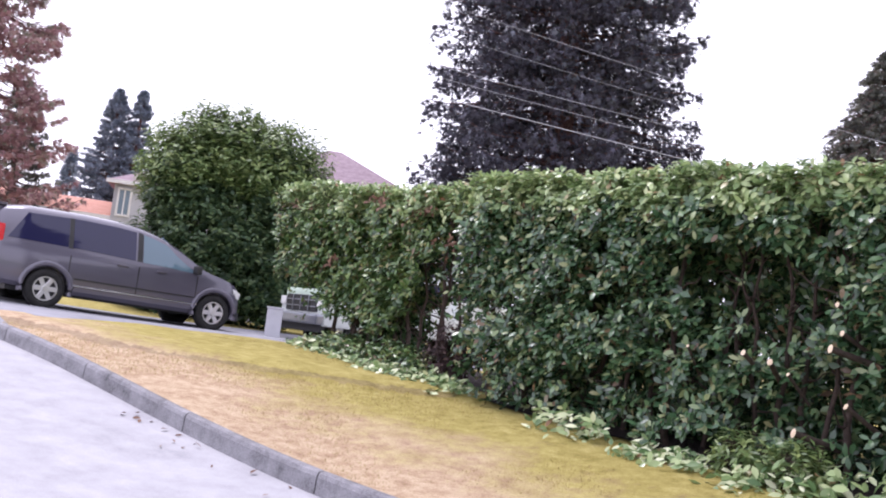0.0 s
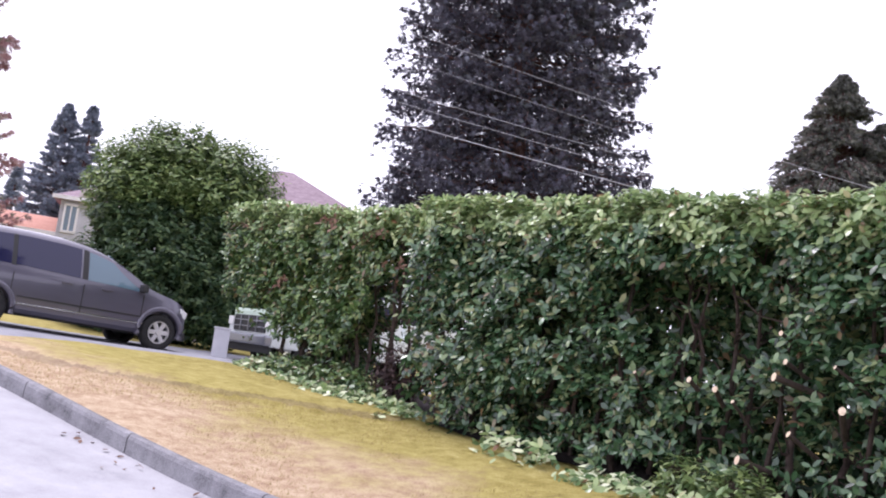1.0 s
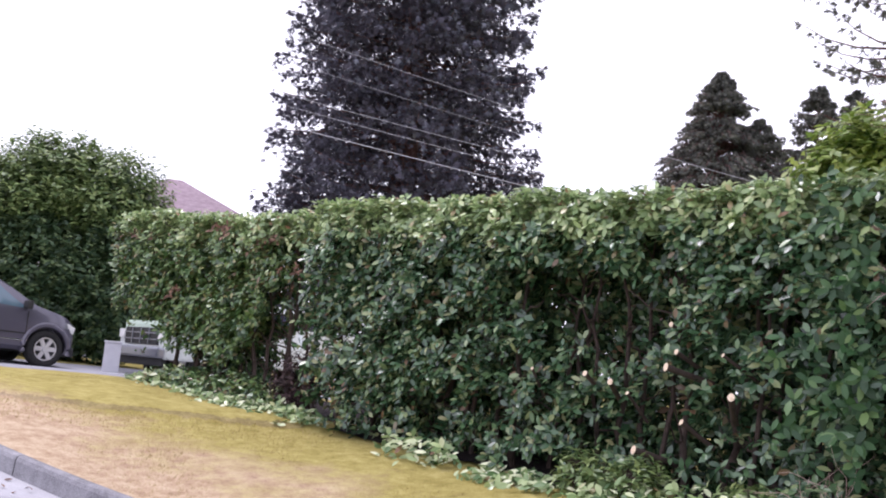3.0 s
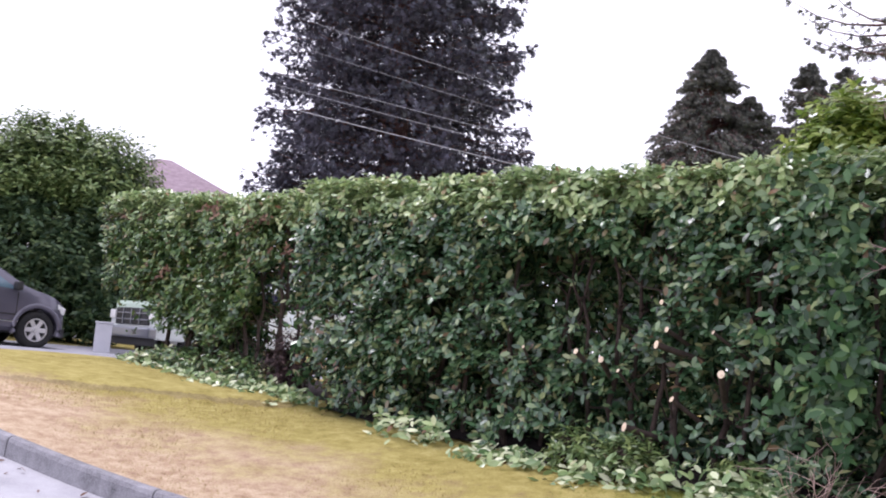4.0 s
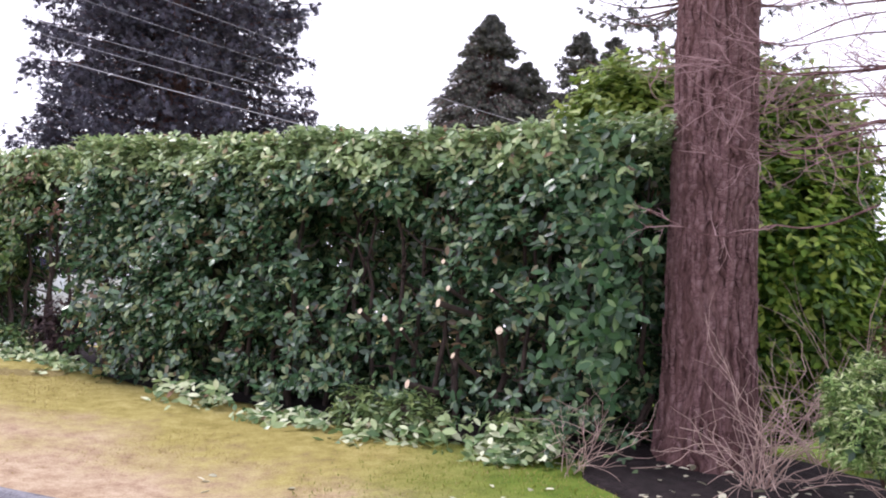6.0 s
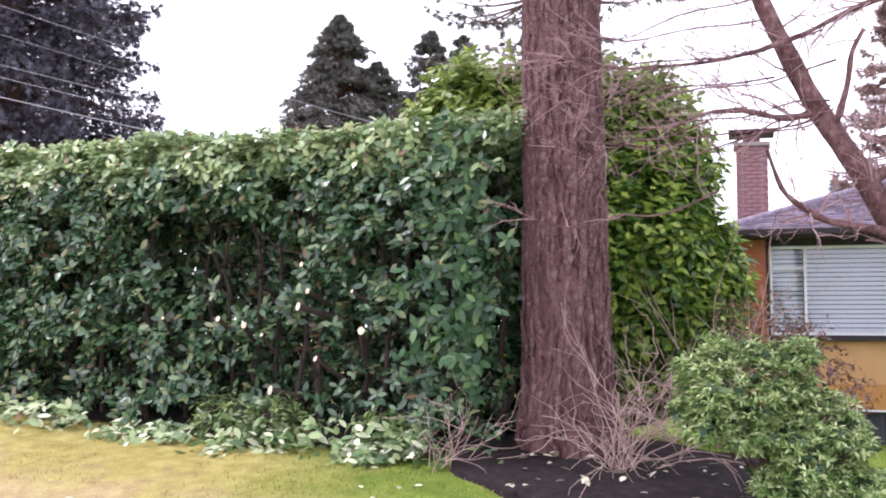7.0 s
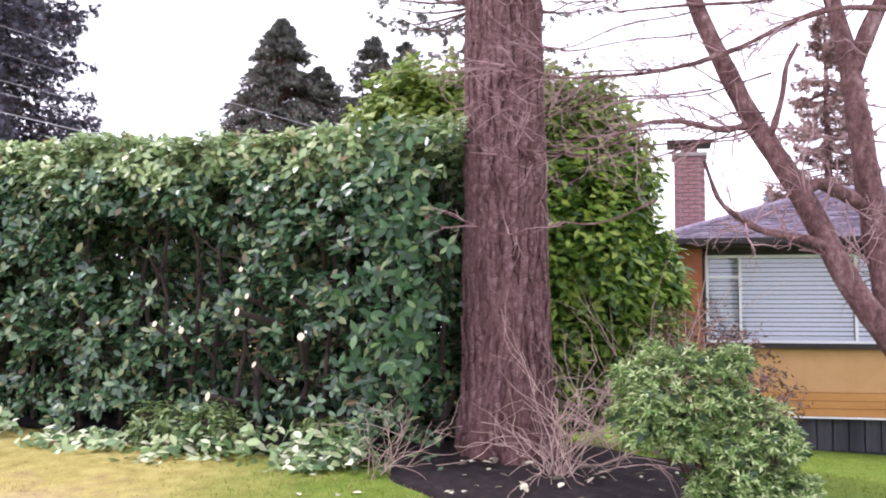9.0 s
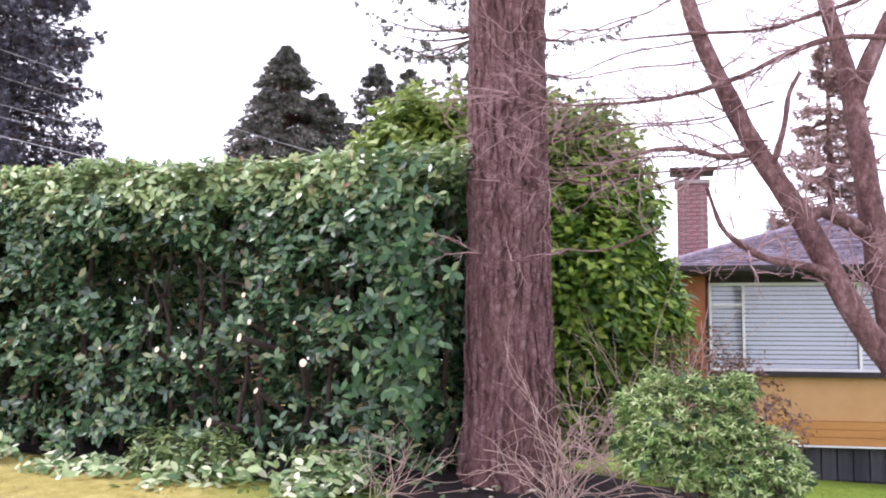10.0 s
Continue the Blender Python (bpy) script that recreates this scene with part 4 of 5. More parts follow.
P = np.c_[rng.normal(0, .2, 34), rng.normal(0, .10, 34), rng.uniform(.02, .62, 34) ** 1.4]
part("leaves", leaf_mesh("leaves", *shoots(P, np.tile([0, -.4, .6], (34, 1)) + rng.normal(0, .3, (34, 3)), 3, (.06, .11), rng, .8, .05), BUSHLEAF), None, stub, "olive-green leaves among the stems", kind="stuff")
bare_shrub("bare_thicket", "tall thin leafless stems beside the tall laurel", (2.35, 10.9, lawn_z(2.35, 10.9)), 10, 2.2, .22, rng, TWIG, .010, 1, 1.0, .14)
bare_shrub("bare_thicket", "low leafless brush beside the tall laurel", (1.75, 10.3, lawn_z(1.75, 10.3)), 12, 1.4, .5, rng, TWIG_PINK, .006, 1, .9)

# ---- trees ----
# the big trunk: bark in long ridges, flared foot
rng = np.random.default_rng(5)
TX, TY = .635, 9.0
tz = lawn_z(TX, TY) - .1
giant = thing("giant_conifer", (TX, TY, tz), 0, "massive reddish-brown conifer trunk with furrowed bark", "tree")
nz, na = 280, 200
zz = np.concatenate([np.linspace(0, 5.2, nz), np.linspace(5.3, 22, 60)])
th = np.linspace(0, 2 * np.pi, na, endpoint=False)
Zg, Tg = np.meshgrid(zz, th, indexing="ij")
wav = .18 * np.sin(Zg * 1.9 + Tg * 2) + .16 * np.sin(Zg * 5.1 - Tg * 3) + .12 * np.sin(Zg * 11.0 + Tg * 5) + .07 * np.sin(Zg * 23.0 - Tg * 8)
plate = np.abs(np.sin(Tg * 13 + wav * 9 + .7 * np.sin(Zg * 2.3 + Tg * 4))) ** .42
plate2 = np.abs(np.sin(Tg * 29 + wav * 14 + 1.4 * np.sin(Zg * 4.7 + Tg * 6))) ** .5
crack = .5 + .5 * np.sin(Zg * 9 + 6 * np.sin(Tg * 7) + 3 * np.sin(Tg * 17 + Zg))
rough = rng.normal(0, 1, Zg.shape)
R0 = np.interp(zz, [0, .15, .45, .9, 1.6, 3.2, 5.2, 22], [.47, .43, .40, .378, .362, .342, .325, .08])[:, None]
buttress = .05 * np.exp(-Zg / .35) * (1 + np.sin(Tg * 5 + 1))
Rg = R0 * (1 + .02 * np.sin(3 * Tg + Zg)) + buttress + .052 * (plate - .8) + .022 * (plate2 - .75) - .002 * crack + .0016 * rough
V = np.stack([Rg * np.cos(Tg) - .012 * Zg, Rg * np.sin(Tg), Zg], -1).reshape(-1, 3)
i, j = np.meshgrid(np.arange(len(zz) - 1), np.arange(na), indexing="ij")
j2 = (j + 1) % na
part("trunk", mesh("trunk", V, np.stack([i * na + j, i * na + j2, (i + 1) * na + j2, (i + 1) * na + j], -1).reshape(-1, 4), BARK_DEEP, True), None, giant)

# bark plates on the side that faces the street
plates = []
for k in range(4):
    bm = bmesh.new()
    n_ = 7
    lo_, hi_ = [], []
    for q in range(n_):
        s_ = q / (n_ - 1)
        wd = .033 * math.sin(math.pi * (.12 + .78 * s_)) ** 1.0 * rng.uniform(.6, 1.2)
        cx = rng.normal(0, .009)
        lo_.append((bm.verts.new((cx - wd, s_ - .5, 0)), bm.verts.new((cx + wd, s_ - .5, 0))))
        hi_.append((bm.verts.new((cx - wd * .55, s_ - .5, .030 * rng.uniform(.6, 1.2))), bm.verts.new((cx + wd * .6, s_ - .5, .030 * rng.uniform(.6, 1.2)))))
    for q in range(n_ - 1):
        bm.faces.new((lo_[q][0], hi_[q][0], hi_[q + 1][0], lo_[q + 1][0]))
        bm.faces.new((hi_[q][0], hi_[q][1], hi_[q + 1][1], hi_[q + 1][0]))
        bm.faces.new((hi_[q][1], lo_[q][1], lo_[q + 1][1], hi_[q + 1][1]))
    me = bpy.data.meshes.new("bark_plate")
    bm.to_mesh(me)
    bm.free()
    me.materials.append(BARK)
    plates.append(me)
for k in range(300):
    col_, row_ = k % 17, k // 17
    zc = rng.uniform(.15, 4.7)
    a = -math.pi / 2 + ((col_ + rng.uniform(-.4, .4)) / 16 - .5) * 2.9
    rr = float(np.interp(zc, zz, R0[:, 0])) + .004
    ob = new("bark_plate", plates[k % 4])
    ob.parent = giant
    nrm, up_ = Vector((math.cos(a), math.sin(a), 0)), Vector((rng.normal(0, .05) - .012, rng.normal(0, .05), 1)).normalized()
    sd = up_.cross(nrm).normalized()
    m = Matrix((sd, up_, nrm)).transposed().to_4x4()
    ob.matrix_basis = Matrix.Translation((rr * math.cos(a) - .012 * zc, rr * math.sin(a), zc)) @ m @ Matrix.Diagonal((rng.uniform(.55, 1.25), rng.uniform(.16, .5), rng.uniform(.3, .75), 1))

# a feathery shoot: a main spike and four side spikes
SPRIG_V = [(-.075, 0, 0), (.075, 0, 0), (0, 1, -.06), (-.05, .3, .05), (-.42, .55, .10), (.05, .3, -.05), (.42, .50, -.12), (-.02, .5, -.09), (-.24, .88, -.12), (.02, .5, .09), (.22, .92, .14)]
SPRIG_F = [(0, 1, 2), (0, 3, 4), (1, 6, 5), (0, 7, 8), (1, 10, 9)]


def conifer(name, label, at_, height, radius, material, rng, whorls=60, per=8, sprigs=24, sprig=.34, droop=.25, bare=.05, trunk_r=.3, power=.85, bark=None, ragged=.2, fan=.11, fine_from=0.0):
    t = thing(name, at_, 0, label, "tree")
    part("trunk", mesh("trunk", *tube([(0, 0, -.3), (0, 0, height * .3), (0, 0, height * .7), (0, 0, height)], [trunk_r, trunk_r * .8, trunk_r * .4, .03], 10), bark or BARK_GREY, True), None, t)
    hb = Heap()
    W, A, Z = [], [], []
    for k in range(whorls):
        f = bare + (1 - bare) * (k + rng.uniform(0, .8)) / whorls
        z = height * f
        r = radius * (1 - (f - bare) / (1 - bare)) ** power * rng.uniform(1 - ragged, 1 + ragged * .6) + .08
        if f < bare + .12:
            r *= .75 + .25 * (f - bare) / .12
        for q in range(per):
            a = rng.uniform(0, 2 * math.pi)
            rr = r * rng.uniform(.72, 1.04)
            s = np.linspace(0, 1, 6)
            dz = -droop * rr * s + droop * 1.1 * rr * s ** 3 + rng.normal(0, .03) * rr
            pts = np.stack([np.cos(a) * rr * s, np.sin(a) * rr * s, z + dz + (.35 * rr * s if f > .85 else 0)], -1)
            hb.add(*tube(pts, np.linspace(.012 * rr + .008, .006, 6), 4))
            n = max(5, int(sprigs * (.35 + .65 * rr / radius) * (1 if f > fine_from else .3)))
            u = rng.uniform(.2, 1.0, n) ** .62
            P = np.stack([np.interp(u, s, pts[:, c]) for c in range(3)], -1)
            side = np.array([-math.sin(a), math.cos(a), 0]) * rng.choice([-1, 1], n)[:, None]
            outw = np.array([math.cos(a), math.sin(a), 0])
            dirs = outw * rng.uniform(.3, 1.1, n)[:, None] + side * rng.uniform(0, 1.0, n)[:, None] + np.array([0, 0, 1.0]) * rng.uniform(-.75, .15, n)[:, None]
            Z.append(np.full(n, 1.0 if f > fine_from else 1.7))
            W.append(P + side * rng.uniform(0, 1, n)[:, None] * fan * np.minimum(rr, 2.6) * np.clip(1.25 - u, .2, 1)[:, None] * 1.3 - np.array([0, 0, .12]) * rng.uniform(0, 1, n)[:, None])
            A.append(dirs)
    W, A, Z = np.concatenate(W), np.concatenate(A), np.concatenate(Z)
    V, F = scatter(SPRIG_V, SPRIG_F, W, frames_of(rng.normal(0, 1, W.shape), A), rng.uniform(.6, 1.15, len(W)) * sprig * Z)
    part("branchwork", hb.mesh("branchwork", bark or BARK_GREY, True), None, t, kind="stuff")
    part("crown", mesh("crown", V, F, material), None, t, kind="stuff")
    return t


# high crown of the big conifer, far above the hedge
rng = np.random.default_rng(40)
W, A = [], []
for k in range(52):
    f = k / 51
    z, r = 6.6 + 14.5 * f, (3.9 - 3.3 * f) * rng.uniform(.8, 1.1)
    for q in range(6):
        a = rng.uniform(0, 2 * math.pi)
        s = np.linspace(0, 1, 6)
        lift = .55 if f < .08 else -.1
        pts = np.stack([np.cos(a) * r * s, np.sin(a) * r * s, z + lift * r * s * .4 + rng.normal(0, .05)], -1)
        part("limb", mesh("limb", *tube(pts, np.linspace(.05 + .02 * (1 - f), .012, 6), 6), BARK, True), None, giant)
        n = 44
        u = rng.uniform(.15, 1, n)
        P = np.stack([np.interp(u, s, pts[:, c]) for c in range(3)], -1)
        side = np.array([-math.sin(a), math.cos(a), 0]) * rng.choice([-1, 1], n)[:, None]
        W.append(P + side * rng.uniform(0, .5, n)[:, None] * (1.2 - u)[:, None])
        A.append(side * rng.uniform(.2, 1, n)[:, None] + np.array([math.cos(a), math.sin(a), 0]) * rng.uniform(.2, 1, n)[:, None] + np.array([0, 0, -.1]))
W, A = np.concatenate(W), np.concatenate(A)
part("crown", mesh("crown", *scatter(SPRIG_V, SPRIG_F, W, frames_of(rng.normal(0, 1, W.shape), A), rng.uniform(.45, .75, len(W))), CEDAR), None, giant, kind="stuff")

rng = np.random.default_rng(41)


def spruce(label, at_, rng):
    """A great spruce: drooping tiers with upturned tips, each a flat fan of hanging shoots."""
    t = thing("blue_spruce", at_, 0, label, "tree")
    part("trunk", mesh("trunk", *tube([(0, 0, -.3), (0, 0, 8), (0, 0, 18), (0, 0, 26)], [.42, .34, .18, .03], 10), BARK_GREY, True), None, t)
    hb, dead = Heap(), Heap()
    W, A, S, tip = [], [], [], []
    z = 1.2
    while z < 25.5:
        low = z < 15.5
        r = float(np.interp(z, [1, 4, 5.5, 7, 10, 13, 16, 21, 26], [4.0, 3.95, 3.75, 3.6, 3.5, 3.4, 3.1, 2.0, .2]))
        for q in range(14 if low else 9):
            a = q * 2.4 + rng.uniform(-.25, .25) + z * 3.1
            rr = r * rng.uniform(.82, 1.05)
            o_, c_ = np.array([math.cos(a), math.sin(a), 0]), np.array([-math.sin(a), math.cos(a), 0])
            s = np.linspace(0, 1, 8)
            zz_ = z + rng.uniform(-.26, .26) + rr * (.06 * s - .34 * s ** 2 + .22 * s ** 4)
            pts = o_ * (rr * s)[:, None] + c_ * (rng.normal(0, .06) * rr * s ** 2)[:, None] + np.c_[s * 0, s * 0, zz_]
            hb.add(*tube(pts, np.linspace(.045, .008, 8), 4))
            for _ in range(5 if low else 0):
                j = rng.uniform(.25, .7)
                p = np.array([np.interp(j, s, pts[:, c]) for c in range(3)])
                dead.add(*tube([p, p + c_ * rng.normal(0, .2) - [0, 0, .2], p + c_ * rng.normal(0, .3) - [0, 0, rng.uniform(.3, .6)]], [.009, .006, .003], 3))
            n = 180 if low else 30
            u = rng.uniform(.12, 1, n) ** .6
            lat = rng.uniform(-1, 1, n) * .26 * rr * np.clip(1.12 - u, .06, .6) * 1.5
            P = np.stack([np.interp(u, s, pts[:, c]) for c in range(3)], -1) + c_ * lat[:, None]
            P[:, 2] -= .30 * np.abs(lat) + rng.exponential(.16, n)
            W.append(P)
            A.append(o_ * rng.uniform(.3, 1.0, n)[:, None] + c_ * (np.sign(lat) * rng.uniform(.1, .9, n))[:, None] + np.array([0, 0, 1.0]) * rng.uniform(-.75, .12, n)[:, None])
            S.append(rng.uniform(.12, .24, n) * (1 if low else 1.9))
            tip.append((u > .80) & (rng.uniform(0, 1, n) < .22))
        z += .46 if low else .8
    W, A, S, tip = (np.concatenate(v) for v in (W, A, S, tip))
    AX = frames_of(rng.normal(0, 1, W.shape), A)
    part("branchwork", hb.mesh("branchwork", BARK_GREY, True), None, t, kind="stuff")
    part("dead_brush", dead.mesh("dead_brush", BARK_GREY), None, t, "brown dead twigs hanging inside the crown", kind="stuff")
    part("crown", mesh("crown", *scatter(SPRIG_V, SPRIG_F, W[~tip], AX[~tip], S[~tip]), SPRUCE), None, t, kind="stuff")
    part("tip_growth", mesh("tip_growth", *scatter(SPRIG_V, SPRIG_F, W[tip], AX[tip], S[tip]), SPRUCE_TIP), None, t, "paler blue-grey tips of the branches", kind="stuff")
    return t


spruce("huge dense dark blue-grey spruce behind the hedge", (-12.0, 24.2, lawn_z(-12, 24.2)), rng)
conifer("cedar", "dark green pointed conifer beyond the garden", (-5.85, 37.5, .8), 13.0, 6.3, CEDAR, rng, 110, 10, 80, .19, -.42, .1, .25, .9, ragged=.14, fan=.16, fine_from=.55)
conifer("cedar", "dark rounded conifer beyond the garden", (-4.45, 37.9, .8), 11.3, 4.4, CEDAR, rng, 50, 9, 80, .19, -.25, .12, .22, .75, ragged=.25, fan=.16, fine_from=.55)
conifer("cedar", "slim dark conifer beyond the garden", (-2.6, 40.0, .8), 13.2, 5.2, CEDAR, rng, 60, 9, 70, .20, -.15, .15, .22, .9, ragged=.3, fan=.16, fine_from=.55)
conifer("cedar", "small dark conifer beyond the garden", (-1.2, 39.0, .8), 12.6, 3.8, CEDAR, rng, 46, 8, 60, .20, .0, .2, .2, .75, ragged=.35, fan=.16, fine_from=.55)
conifer("hemlock", "thin open conifer with drooping branches behind the trunk", (.95, 22.0, .5), 17, 3.4, CEDAR, rng, 30, 5, 44, .18, .3, .42, .2, .6, ragged=.4)
# far trees, with haze in their needle colour
conifer("far_spruce", "distant spruce above the roofs, its colour paled and blued for haze", (-42.7, 35.0, 1.6), 10.6, 3.2, FAR_HAZE, rng, 54, 9, 64, .235, .22, .12, .25, .9, ragged=.3)
conifer("far_spruce", "distant spruce above the roofs, its colour paled and blued for haze", (-41.6, 35.6, 1.6), 10.7, 2.8, FAR_HAZE, rng, 54, 9, 60, .235, .22, .12, .25, .9, ragged=.35)
conifer("far_spruce", "distant slim spruce above the roofs", (-47.7, 36.5, 1.6), 7.7, 1.7, FAR_HAZE, rng, 30, 7, 16, .4, .15, .12, .2, .9, ragged=.35)
conifer("far_fir", "small distant fir beyond the roof ridge", (13.6, 41.0, .5), 7.6, 1.1, FAR_HAZE, rng, 20, 6, 12, .5, .1, .12, .2, .9, ragged=.3)


conifer("copper_tree", "tall ragged tree with reddish-brown foliage across the street", (-34.6, 22.4, 1.5), 17, 3.6, COPPER, rng, 46, 6, 52, .34, .42, .06, .3, .45, ragged=.5, fan=.3)
conifer("dark_fir", "dark green fir under the reddish tree across the street", (-36.6, 25.4, 1.5), 8.2, 2.6, CEDAR, rng, 34, 8, 40, .24, .3, .06, .25, .6, ragged=.35, fan=.2)


conifer("rusty_tree", "sparse tree with rust-brown foliage beyond the house roof", (9.9, 25.5, 0), 10.2, 2.1, RUST, rng, 44, 6, 46, .2, .3, .3, .2, .7, ragged=.45, fan=.22)


# ---- the bare garden tree ----
rng = np.random.default_rng(57)
bare = thing("bare_tree", (3.85, 7.4, lawn_z(3.85, 7.4)), 0, "leafless garden tree with heavy leaning limbs and fine twigs", "tree")
o = np.array([3.85, 7.4, lawn_z(3.85, 7.4)])
TOP = o[2]


def smooth_line(pts, n):
    P = np.array(pts, float)
    s = np.r_[0, np.cumsum(np.linalg.norm(np.diff(P, axis=0), axis=1))]
    q = np.linspace(0, s[-1], n)
    out = np.stack([np.interp(q, s, P[:, k]) for k in range(3)], -1)
    for _ in range(2):
        out[1:-1] = (out[:-2] + 2 * out[1:-1] + out[2:]) / 4
    return out


def limb(pts, r0, r1, twigs, reach, rng, name="limb", knob=.12, start=.15, side=None, grav=0.0):
    P = smooth_line(pts, max(14, len(pts) * 4)) - o
    n = len(P)
    r = np.linspace(r0, r1, n) * (1 + knob * rng.uniform(-1, 1, n))
    ob = part(name, mesh(name, *tube(P, r, 12 if r0 > .04 else 7), BARK_GREY, True), None, bare)
    h = Heap()
    for k in range(twigs):
        j = rng.integers(int(n * start), n)
        d = unit(P[min(j, n - 1)] - P[max(j - 2, 0)])
        dd = d * rng.uniform(.1, .9) + rng.normal(0, .7, 3) * [1, .7, .8] + [0, 0, grav]
        if side is not None:
            dd = dd + np.array(side) * rng.uniform(0, 1)
        twig_tree(h, P[j], dd, reach * rng.uniform(.4, 1.1), max(.0042, min(.010, r[j] * .33)), 2, rng, .02, .17, 3, .55)
    if twigs:
        part("twig_spray", h.mesh("twig_spray", TWIG_PINK, True), None, ob, kind="stuff")
    return ob


limb([(3.95, 7.4, TOP - .1), (3.81, 7.37, .86), (3.36, 7.48, 1.66), (3.1, 7.48, 1.98), (2.91, 7.45, 2.31), (2.76, 7.51, 2.67), (2.6, 7.57, 2.98), (2.38, 7.64, 3.36), (2.19, 7.7, 3.81), (2.04, 7.84, 4.26), (1.94, 7.97, 4.77), (1.91, 8.08, 5.53)], .118, .05, 16, .55, rng, "trunk", .05, .35)
limb([(4.0, 7.45, TOP - .1), (3.79, 7.5, 1.09), (3.51, 7.74, 1.74), (3.42, 7.89, 2.52), (3.38, 8.02, 3.33), (3.36, 8.13, 3.86), (3.34, 8.25, 4.26), (3.25, 8.39, 4.81), (3.18, 8.53, 5.37)], .16, .05, 26, .7, rng, "trunk", .07, .3)
limb([(3.36, 8.13, 3.82), (3.49, 8.08, 4.21), (3.61, 8.03, 4.46), (3.82, 7.93, 4.93), (3.95, 7.9, 5.5)], .075, .04, 5, .5, rng)
limb([(2.74, 7.51, 2.78), (2.85, 7.55, 2.86), (2.99, 7.63, 2.82), (3.21, 7.76, 2.76), (3.44, 7.88, 2.62)], .05, .055, 3, .4, rng)
limb([(2.50, 7.6, 3.16), (2.51, 7.49, 3.27), (2.57, 7.47, 3.49), (2.6, 7.46, 3.73), (2.68, 7.43, 3.88)], .03, .016, 4, .35, rng)
limb([(2.88, 7.47, 2.36), (2.69, 7.32, 2.40), (2.32, 7.24, 2.44), (1.99, 7.13, 2.62), (1.87, 7.06, 2.92)], .038, .012, 9, .45, rng, "branch", .2)
limb([(2.36, 7.64, 3.30), (2.11, 7.51, 3.23), (1.82, 7.38, 3.27), (1.53, 7.34, 3.25), (1.25, 7.28, 3.12)], .028, .008, 22, .55, rng, "branch", .25, .1, (-.8, 0, 0))
limb([(3.75, 7.76, 4.25), (3.44, 7.66, 4.24), (3.03, 7.62, 4.23), (2.64, 7.55, 4.07), (2.31, 7.56, 3.89), (1.89, 7.47, 3.72), (1.55, 7.44, 3.64), (.92, 7.44, 3.59), (.5, 7.47, 3.70)], .028, .007, 48, .6, rng, "branch", .2, .2, (-.9, 0, -.15))
limb([(3.55, 7.84, 4.72), (3.23, 7.75, 4.55), (2.55, 7.79, 4.32), (1.93, 7.76, 4.28), (1.4, 7.7, 4.2)], .024, .007, 28, .6, rng, "branch", .2, .2, (-.7, 0, 0))
# fine drooping growth that reaches over the big trunk
for k in range(13):
    z0, x0 = rng.uniform(2.5, 4.3), rng.uniform(1.0, 2.1)
    x1 = rng.uniform(.1, .75)
    ctrl = [(x0 + .5, 7.55, z0 + .12), (x0, 7.5, z0), ((x0 + x1) / 2, 7.45, z0 - .16), (x1, 7.5, z0 - rng.uniform(-.05, .2)), (x1 - .25, 7.5, z0 + rng.uniform(0, .25))]
    dense = [np.array(p) * (1 - t) + np.array(q) * t + rng.normal(0, .05, 3) for p, q in zip(ctrl[:-1], ctrl[1:]) for t in (0, .5)]
    limb(dense, .008, .003, 5, .4, rng, "twig", .2, .2, (-.6, 0, .1))

# ---- vehicles ----
def wheel(parent, at_, r, width, side, rim_m, spokes=6, hubcap=True):
    """side: -1 for the right of the car, 1 for its left."""
    x, y, z = at_
    w = part("wheel", mesh("wheel", [], []), None, parent)
    prof = [(r * .62, -.5), (r * .9, -.5), (r * .985, -.36), (r, -.2), (r, .2), (r * .985, .36), (r * .9, .5), (r * .62, .5)]
    n = 40
    th = np.linspace(0, 2 * np.pi, n, endpoint=False)
    V = np.array([[(x + a * math.cos(t), y + b * width, z + a * math.sin(t)) for a, b in prof] for t in th]).reshape(-1, 3)
    k = len(prof)
    F = [(i * k + j, i * k + (j + 1) % k, ((i + 1) % n) * k + (j + 1) % k, ((i + 1) % n) * k + j) for i in range(n) for j in range(k)]
    part("tyre", mesh("tyre", V, np.array(F), RUBBER, True), None, w, "black tyre")
    bm = bmesh.new()
    yo = y + side * width * .36
    c = bmesh.ops.create_circle(bm, cap_ends=True, radius=r * .64, segments=36)["verts"]
    bmesh.ops.transform(bm, matrix=Matrix.Translation((x, yo - side * .03, z)) @ Matrix.Rotation(math.pi / 2, 4, "X"), verts=c)
    part("rim_back", bm, PLASTIC, w)
    bm = bmesh.new()
    for q in range(spokes):
        a = q * 2 * math.pi / spokes
        box(bm, (r * .5, .03, r * .24), (x + math.cos(a) * r * .34, yo, z + math.sin(a) * r * .34), .012, Matrix.Rotation(-a, 4, "Y"))
    for q in range(48):
        a = q * 2 * math.pi / 48
        box(bm, (r * .10, .05, r * .095), (x + math.cos(a) * r * .60, yo, z + math.sin(a) * r * .60), 0, Matrix.Rotation(-a, 4, "Y"))
    c = bmesh.ops.create_cone(bm, cap_ends=True, radius1=r * .2, radius2=r * .15, depth=.05, segments=20)["verts"]
    bmesh.ops.transform(bm, matrix=Matrix.Translation((x, yo + side * .012, z)) @ Matrix.Rotation(side * -math.pi / 2, 4, "X"), verts=c)
    part("rim", bm, rim_m, w, "silver wheel cover")
    return w


